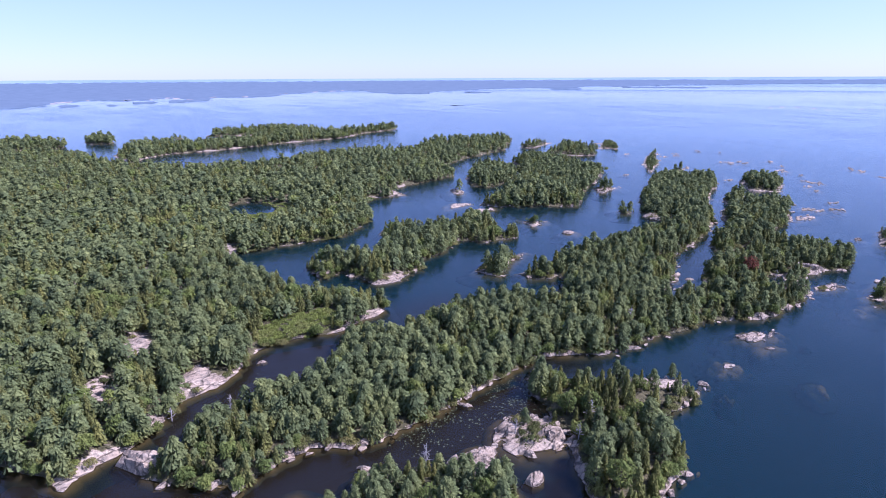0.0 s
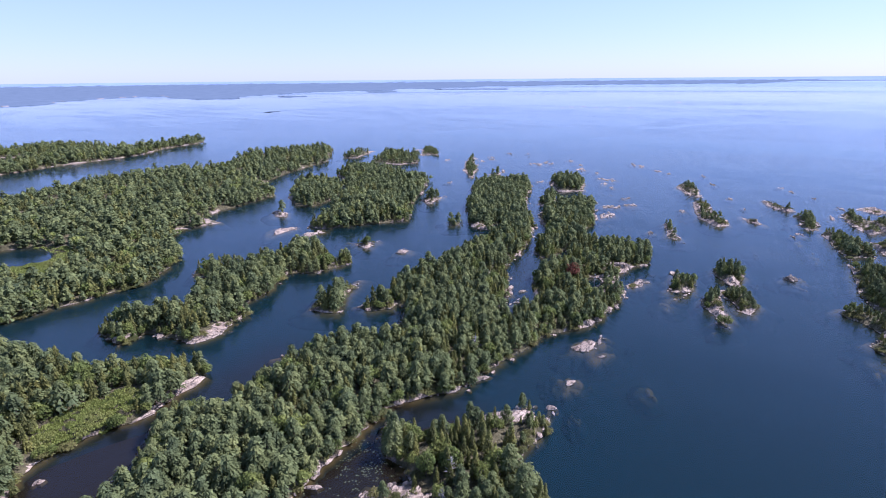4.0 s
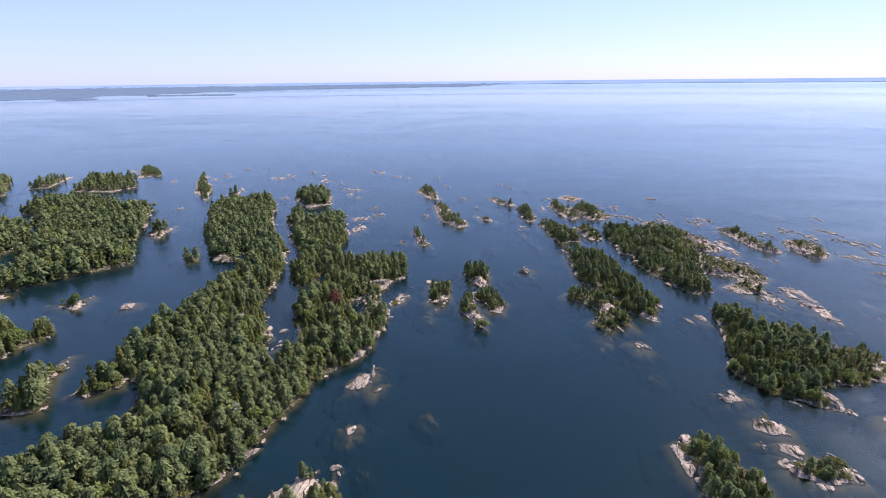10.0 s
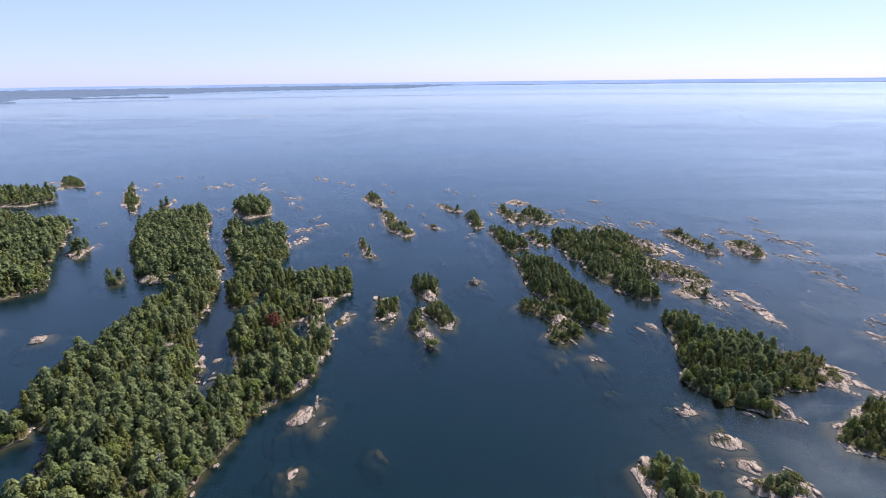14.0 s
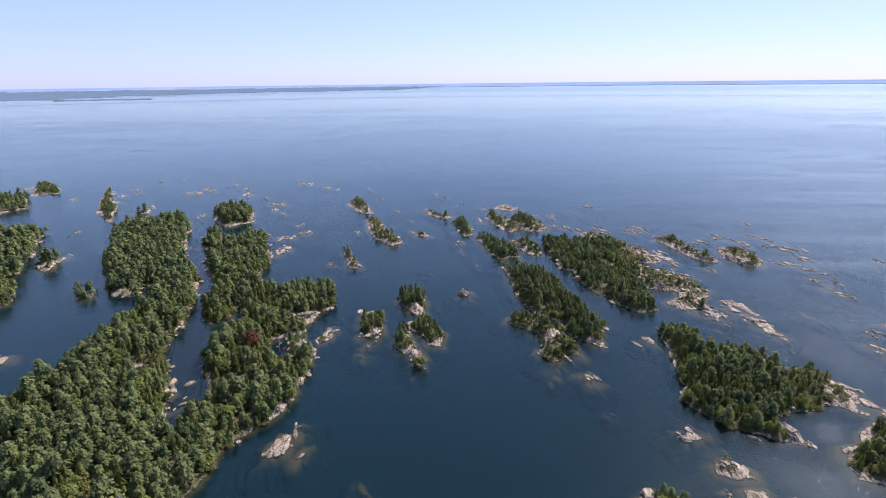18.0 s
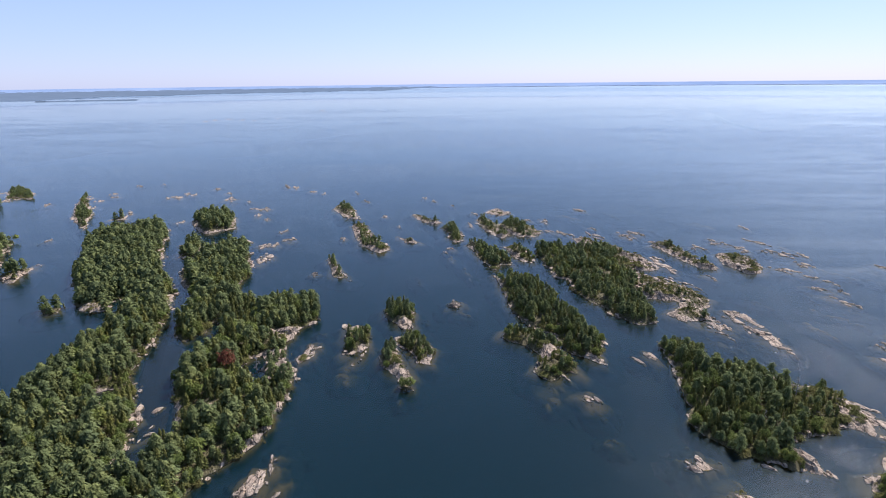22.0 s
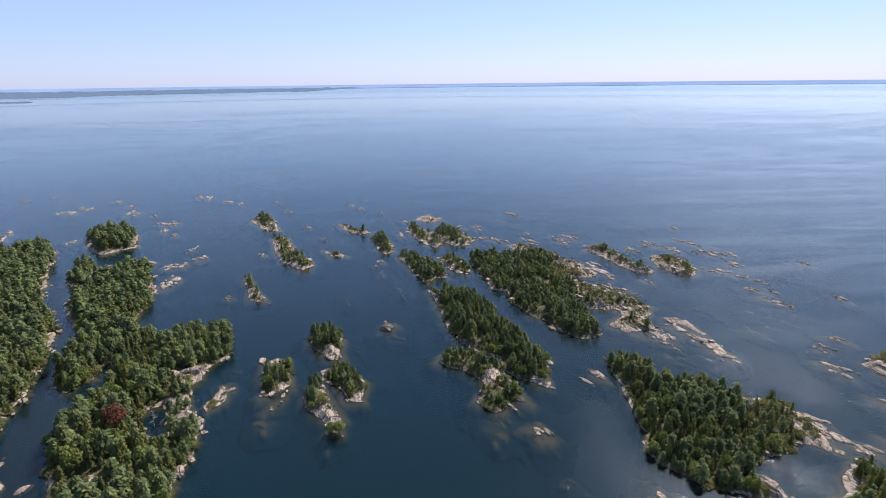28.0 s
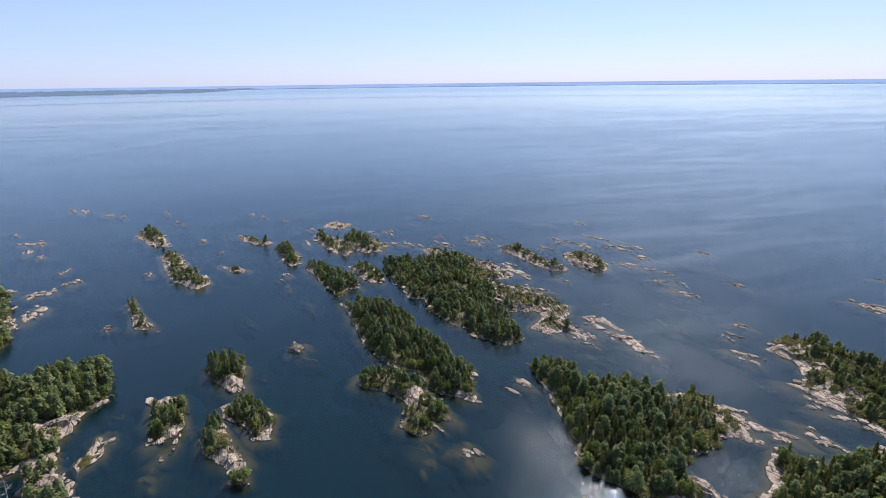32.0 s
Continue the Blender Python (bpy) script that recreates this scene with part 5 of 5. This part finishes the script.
def reef_mesh(seed, nx=34, ny=22):
    """A patch of drowned granite, one unit long and wide, of which a few worn backs break the surface."""
    gx, gy = np.meshgrid(np.linspace(-0.9, 0.9, nx), np.linspace(-0.9, 0.9, ny), indexing="ij")
    rng = np.random.default_rng(seed + 60)
    r = np.hypot(gx, gy) * 1.6
    z = -0.18 - 0.8 * r ** 2.2 + 0.7 * fractal(gx * 3.5 + seed * 7.3, gy * 3.5, seed, 3)
    z = np.minimum(z, -0.10)
    for k in range(int(rng.integers(4, 8))):
        cx, cy, long, wide = rng.normal(0, 0.22), rng.normal(0, 0.20), rng.uniform(0.06, 0.20), rng.uniform(0.07, 0.17)
        lean = rng.uniform(-0.5, 0.5)
        u, v = (gx - cx) + lean * (gy - cy), (gy - cy) - lean * (gx - cx)
        s = 1 - np.hypot(u / long, v / wide) + 0.45 * value_noise(gx * 16, gy * 16, seed + 9 * k)
        z = np.maximum(z, np.where(s > 0, 0.10 + 0.24 * np.tanh(5 * s), 1.2 * s))
    index = np.arange(nx * ny).reshape(nx, ny)
    q = np.stack([index[:-1, :-1], index[1:, :-1], index[1:, 1:], index[:-1, 1:]], -1)
    q = q[(np.maximum.reduce([z[:-1, :-1], z[1:, :-1], z[:-1, 1:], z[1:, 1:]]) > -1.6)]
    tris = np.concatenate([q[:, [0, 1, 2]], q[:, [0, 2, 3]]])
    used = np.unique(tris)
    remap = np.zeros(nx * ny, np.int64)
    remap[used] = np.arange(len(used))
    me = raw_mesh("reef", np.stack([gx.ravel(), gy.ravel(), np.maximum(z, -3.4).ravel()], -1)[used], remap[tris], [GRANITE], smooth=z.ravel()[used][remap[tris]].mean(1) < 0.0)
    inland = me.attributes.new("inland", "FLOAT", "POINT")
    inland.data.foreach_set("value", np.full(len(used), -1.0, np.float32))
    return me


REEF_SHAPES = [reef_mesh(s) for s in range(9)]
for k, (x, y, long, wide) in enumerate(REEFS):
    ob = new("reef", REEF_SHAPES[k % 9])
    ob.matrix_basis = pose(x, y, -0.04, 0, 0, -68 + 14 * math.sin(k * 2.1)) @ Matrix.Diagonal((long * 1.5, wide * 2.4, 1.0, 1))
    tagged(ob, "low pale granite reef barely clear of the lake", "reef", "outlying reefs")

SHOALS = [(-18.5, 88.6, 5, 2), (41, 114.3, 4, 2), (-7.7, 222.3, 8, 2), (30.4, 136, 8, 3), (57.6, 215, 9, 2), (-38, 174, 4, 2), (8, 251, 7, 2), (14, 233, 9, 2), (116, 303, 12, 3), (81, 329, 14, 3), (51, 329, 10, 2), (109, 330, 14, 3),
          (151, 308, 12, 3), (90, 161, 8, 2), (95, 157, 7, 2), (167, 234, 10, 3), (170, 226, 9, 2), (187, 230, 11, 3), (171, 259, 12, 3), (152, 184, 8, 2), (184, 209, 10, 2), (60.7, 99.3, 5, 3), (58, 109, 5, 2), (-28.8, 68.7, 4, 1.5),
          (-26, 146, 6, 3), (-9, 139, 6, 3), (-4, 184, 5, 2), (9, 188, 6, 2), (33, 137, 6, 3), (41, 126, 6, 2), (-35, 82, 5, 3), (-34, 101, 6, 3), (66, 74, 6, 3), (128, 170, 9, 2), (140, 182, 9, 2), (120, 196, 10, 2)]
for k, (x, y, long, wide) in enumerate(SHOALS):
    ob = new("shoal", REEF_SHAPES[(k * 4) % 9])
    ob.matrix_basis = pose(x, y, -0.80 - 0.25 * (k % 3), 0, 0, -68 + 16 * math.sin(k * 1.7)) @ Matrix.Diagonal((long * 1.6, wide * 2.4, 1.0, 1))
    tagged(ob, "drowned granite shoal seen through clear water", "shoal", "drowned shoals")


def broken_slabs(isle, tries):
    """Angular plates of split granite along a shore, lying with the grain of the rock, as one object."""
    nx, ny = isle.d.shape
    x, y = isle.lo[0] + RNG.uniform(0, nx * isle.step, tries), isle.lo[1] + RNG.uniform(0, ny * isle.step, tries)
    d, z, inner = isle.at(x, y)
    along, across = y * 0.95 - x * 0.31, x * 0.95 + y * 0.31
    spread = fractal(across / 3.0, along / 8.0, 47, 2)
    ok = (d > -0.9) & (spread > -0.08) & ((d < 1.0 + 0.6 * min(isle.shelf, 2.5)) | ((isle.cover < 0.55) & (inner < 0.5)))
    x, y, z = x[ok][:420], y[ok][:420], z[ok][:420]
    n = len(x)
    if not n:
        return
    long = np.exp(RNG.normal(-0.5, 0.5, n))
    wide, high = long * RNG.uniform(0.35, 0.75, n), 0.10 + long * RNG.uniform(0.12, 0.40, n)
    turn = math.atan2(0.95, -0.31) + RNG.normal(0, 0.28, n)
    rings = []
    for level, scale in ((-0.6, 1.12), (0.75, 1.0), (1.0, 0.84)):
        for k in range(6):
            a = k * math.pi / 3 + RNG.uniform(-0.3, 0.3, n)
            r = scale * RNG.uniform(0.78, 1.15, n)
            u, v = long * r * np.cos(a), wide * r * np.sin(a)
            rings.append(np.stack([x + u * np.cos(turn) - v * np.sin(turn), y + u * np.sin(turn) + v * np.cos(turn), np.maximum(z, -0.3) - 0.06 + high * level * RNG.uniform(0.85, 1.15, n)], -1))
    rings.append(np.stack([x, y, np.maximum(z, -0.3) - 0.06 + high * 1.03], -1))
    verts = np.stack(rings, 1)
    faces = [(12 + k, 12 + (k + 1) % 6, 18) for k in range(6)]
    for lower in (0, 6):
        for k in range(6):
            m = (k + 1) % 6
            faces += [(lower + k, lower + m, lower + 6 + m), (lower + k, lower + 6 + m, lower + 6 + k)]
    tris = (np.array(faces)[None] + (19 * np.arange(n))[:, None, None]).reshape(-1, 3)
    me = raw_mesh("broken_slabs", verts.reshape(-1, 3), tris, [GRANITE])
    me.attributes.new("inland", "FLOAT", "POINT").data.foreach_set("value", np.full(19 * n, -1.0, np.float32))
    tagged(new("broken_slabs", me), "split pale granite slabs strewn along the shore", "rocks", kind="stuff")


for isle in ISLANDS:
    nx, ny = isle.d.shape
    if isle.name not in ("mainland", "far_island", "outer_island") and math.hypot(isle.lo[0] + nx * isle.step / 2 - 20, isle.lo[1] + ny * isle.step / 2 - 150) < 270:
        broken_slabs(isle, int(isle.d.size * isle.step ** 2 / 4.0))

count = 0
for isle in ISLANDS:
    near = math.hypot(*(np.array(isle.lo) + np.array(isle.d.shape) * isle.step / 2 - (0, 60))) < 190
    if isle.name in ("mainland", "far_island", "outer_island") or not near:
        continue
    nx, ny = isle.d.shape
    tries = int(isle.d.size * isle.step ** 2 / 9)
    x = isle.lo[0] + RNG.uniform(0, nx * isle.step, tries)
    y = isle.lo[1] + RNG.uniform(0, ny * isle.step, tries)
    d, z, inner = isle.at(x, y)
    patch = value_noise(x / 7, y / 7, 15)
    ok = (d > -0.7) & (d < 1.6) & (patch > 0.0)
    for k in np.flatnonzero(ok):
        if count >= 245:
            break
        size = RNG.uniform(0.7, 2.6) * (0.6 + patch[k])
        boulder(count, x[k], y[k], max(-0.3, z[k] - 0.25), size * 1.5, size, size * RNG.uniform(0.2, 0.42), RNG.uniform(130, 200), "grey-pink boulder lying on the granite shore", "shore boulders")
        count += 1

# ---- marsh, lily pads, dead trees, the reddened tree ----
def tufts(name, spots, label, category, material, high, wide, blades=5):
    """Many blades or pads as one object."""
    verts, tris = [], []
    for x, y, z in spots:
        for b in range(blades):
            a = RNG.uniform(0, 6.28)
            dx, dy = wide * math.cos(a), wide * math.sin(a)
            ox, oy = RNG.uniform(-0.5, 0.5, 2)
            h = high * RNG.uniform(0.6, 1.2)
            n = len(verts)
            verts += [(x + ox - dx, y + oy - dy, z), (x + ox + dx, y + oy + dy, z), (x + ox + dy * 0.6, y + oy - dx * 0.6, z + h)]
            tris.append((n, n + 1, n + 2))
    return tagged(new(name, raw_mesh(name, verts, tris, [material])), label, category, kind="stuff")


spots = []
main = ISLANDS[0]
for mx, my, rx, ry in MEADOWS:
    for k in range(int(rx * ry * 24)):
        r, a = math.sqrt(RNG.uniform(0, 1)), RNG.uniform(0, 6.28)
        x, y = mx + rx * r * math.cos(a), my + ry * r * math.sin(a)
        d, z, inner = main.at(x, y)
        if d > 0:
            spots.append((x, y, float(z)))
tufts("grass", spots, "bright green marsh grass in the wet meadow", "grass", GRASS, 0.50, 0.26)

PAD = Nodes("lily_pad").finish((0.075, 0.090, 0.040), 0.55, None, 0.3)
verts, tris = [], []
for cx, cy, rx, ry, n in [(-60, 12, 9, 12, 330), (-58, 32, 7, 9, 300), (-121, -6, 5, 6, 150), (-84, -8, 12, 5, 70), (-44, 10, 5, 6, 60)]:
    for k in range(n):
        x, y = cx + RNG.normal(0, 0.5) * rx, cy + RNG.normal(0, 0.5) * ry
        if ground_at(x, y) > -0.3 or value_noise(x / 3, y / 3, 5) < -0.12:
            continue
        r, base, turn = RNG.uniform(0.07, 0.20), len(verts), RNG.uniform(0, 6.28)
        verts += [(x, y, 0.03)] + [(x + r * math.cos(turn + a * 0.97), y + r * math.sin(turn + a * 0.97), 0.02) for a in range(7)]
        tris += [(base, base + 1 + a, base + 2 + a) for a in range(6)]
tagged(new("lily_pads", raw_mesh("lily_pads", verts, tris, [PAD])), "scattered green lily pads floating on still water", "lily pads", kind="stuff")


def snag(x, y, high, seed):
    """A dead grey tree: a bare trunk and its bleached limbs."""
    rng = np.random.default_rng(seed)
    base = new("dead_tree")
    base.matrix_basis = pose(x, y, ground_at(x, y) - 0.1)
    pieces = {"trunk": [stick((0, 0, 0), (0.2, 0.1, high), 0.14, 0.03, 6)], "limbs": []}
    for k in range(26):
        h, a = high * rng.uniform(0.25, 0.95), rng.uniform(0, 6.28)
        r = (1.15 - h / high) * high * 0.33 * rng.uniform(0.6, 1.2)
        pieces["limbs"].append(stick((0.2 * h / high, 0.1 * h / high, h), (r * math.cos(a), r * math.sin(a), h + 0.35 * r), 0.06, 0.025, 3))
    for name, list_of in pieces.items():
        ob = new(name, raw_mesh(name, *gather(list_of), [SNAG]))
        ob.parent = base
    tagged(base, "bleached grey dead tree among the green wood", "dead tree", "dead trees")


for k, (x, y) in enumerate([(-38, 45), (-41, 36), (-39, 30), (-33, 28), (-48, 22), (-88, -20), (-95, -30), (-52, 148), (-75, 60), (-62, 80), (78, 118), (92, 128), (-110, -45), (-50, 2)]):
    snag(x, y, 4.5 + 1.5 * math.sin(k * 3), k)

red = new("reddened_tree")
red.matrix_basis = pose(-60, 147, ground_at(-60, 147)) @ Matrix.Diagonal((7.0, 7.0, 7.4, 1))
(wv, wt), (lv, lt) = models["birch", 0, 1]
for name, v, t, m in (("trunk", wv, wt, BARK), ("crown", lv, lt, RED_LEAF)):
    ob = new(name, raw_mesh(name, v, t, [m]))
    ob.parent = red
tagged(red, "broadleaf tree turned dull red among pines", "broadleaf tree")


# ---- wind ripples on the open water ----
RUFFLED = [(57, 138, 5, 12, 5158), (51, 122, 6, 12, 8332), (45, 104, 7, 9, 7142), (33, 80, 9, 9, 1785), (90, 107, 6, 6, 5158), (76, 88, 6, 9, 5952), (112, 146, 13, 16, 21824), (128, 132, 12, 14, 13888), (140, 175, 24, 28, 21824), (165, 205, 40, 40, 17856), (88, 142, 16, 12, 4761), (84, 96, 12, 8, 3174)]
x = np.concatenate([RNG.normal(cx, rx * 0.7, n) for cx, cy, rx, ry, n in RUFFLED])
y = np.concatenate([RNG.normal(cy, ry * 0.7, n) for cx, cy, rx, ry, n in RUFFLED])
keep = fractal(x / 9, y / 9, 12, 3) > RNG.uniform(-0.6, 0.35, len(x))
x, y = x[keep], y[keep]
n = len(x)
turn, size = RNG.uniform(0, 6.28, n), RNG.uniform(0.036, 0.070, n) * (0.35 + np.hypot(x, y) / 160)
tx, ty = RNG.normal(0, 0.10, n), RNG.normal(0, 0.10, n)
corners = []
for k in range(3):
    a = turn + k * 2 * math.pi / 3
    dx, dy = size * np.cos(a), 0.6 * size * np.sin(a)
    corners.append(np.stack([x + dx, y + dy, 0.035 + tx * dx + ty * dy], -1))
verts = np.stack(corners, 1).reshape(-1, 3)
tris = 3 * np.arange(n)[:, None] + np.array([[0, 1, 2]])
tagged(new("ripples", raw_mesh("ripples", verts, tris, [RIPPLE])), "small wind ripples glinting on the lake", "ripples", kind="stuff")
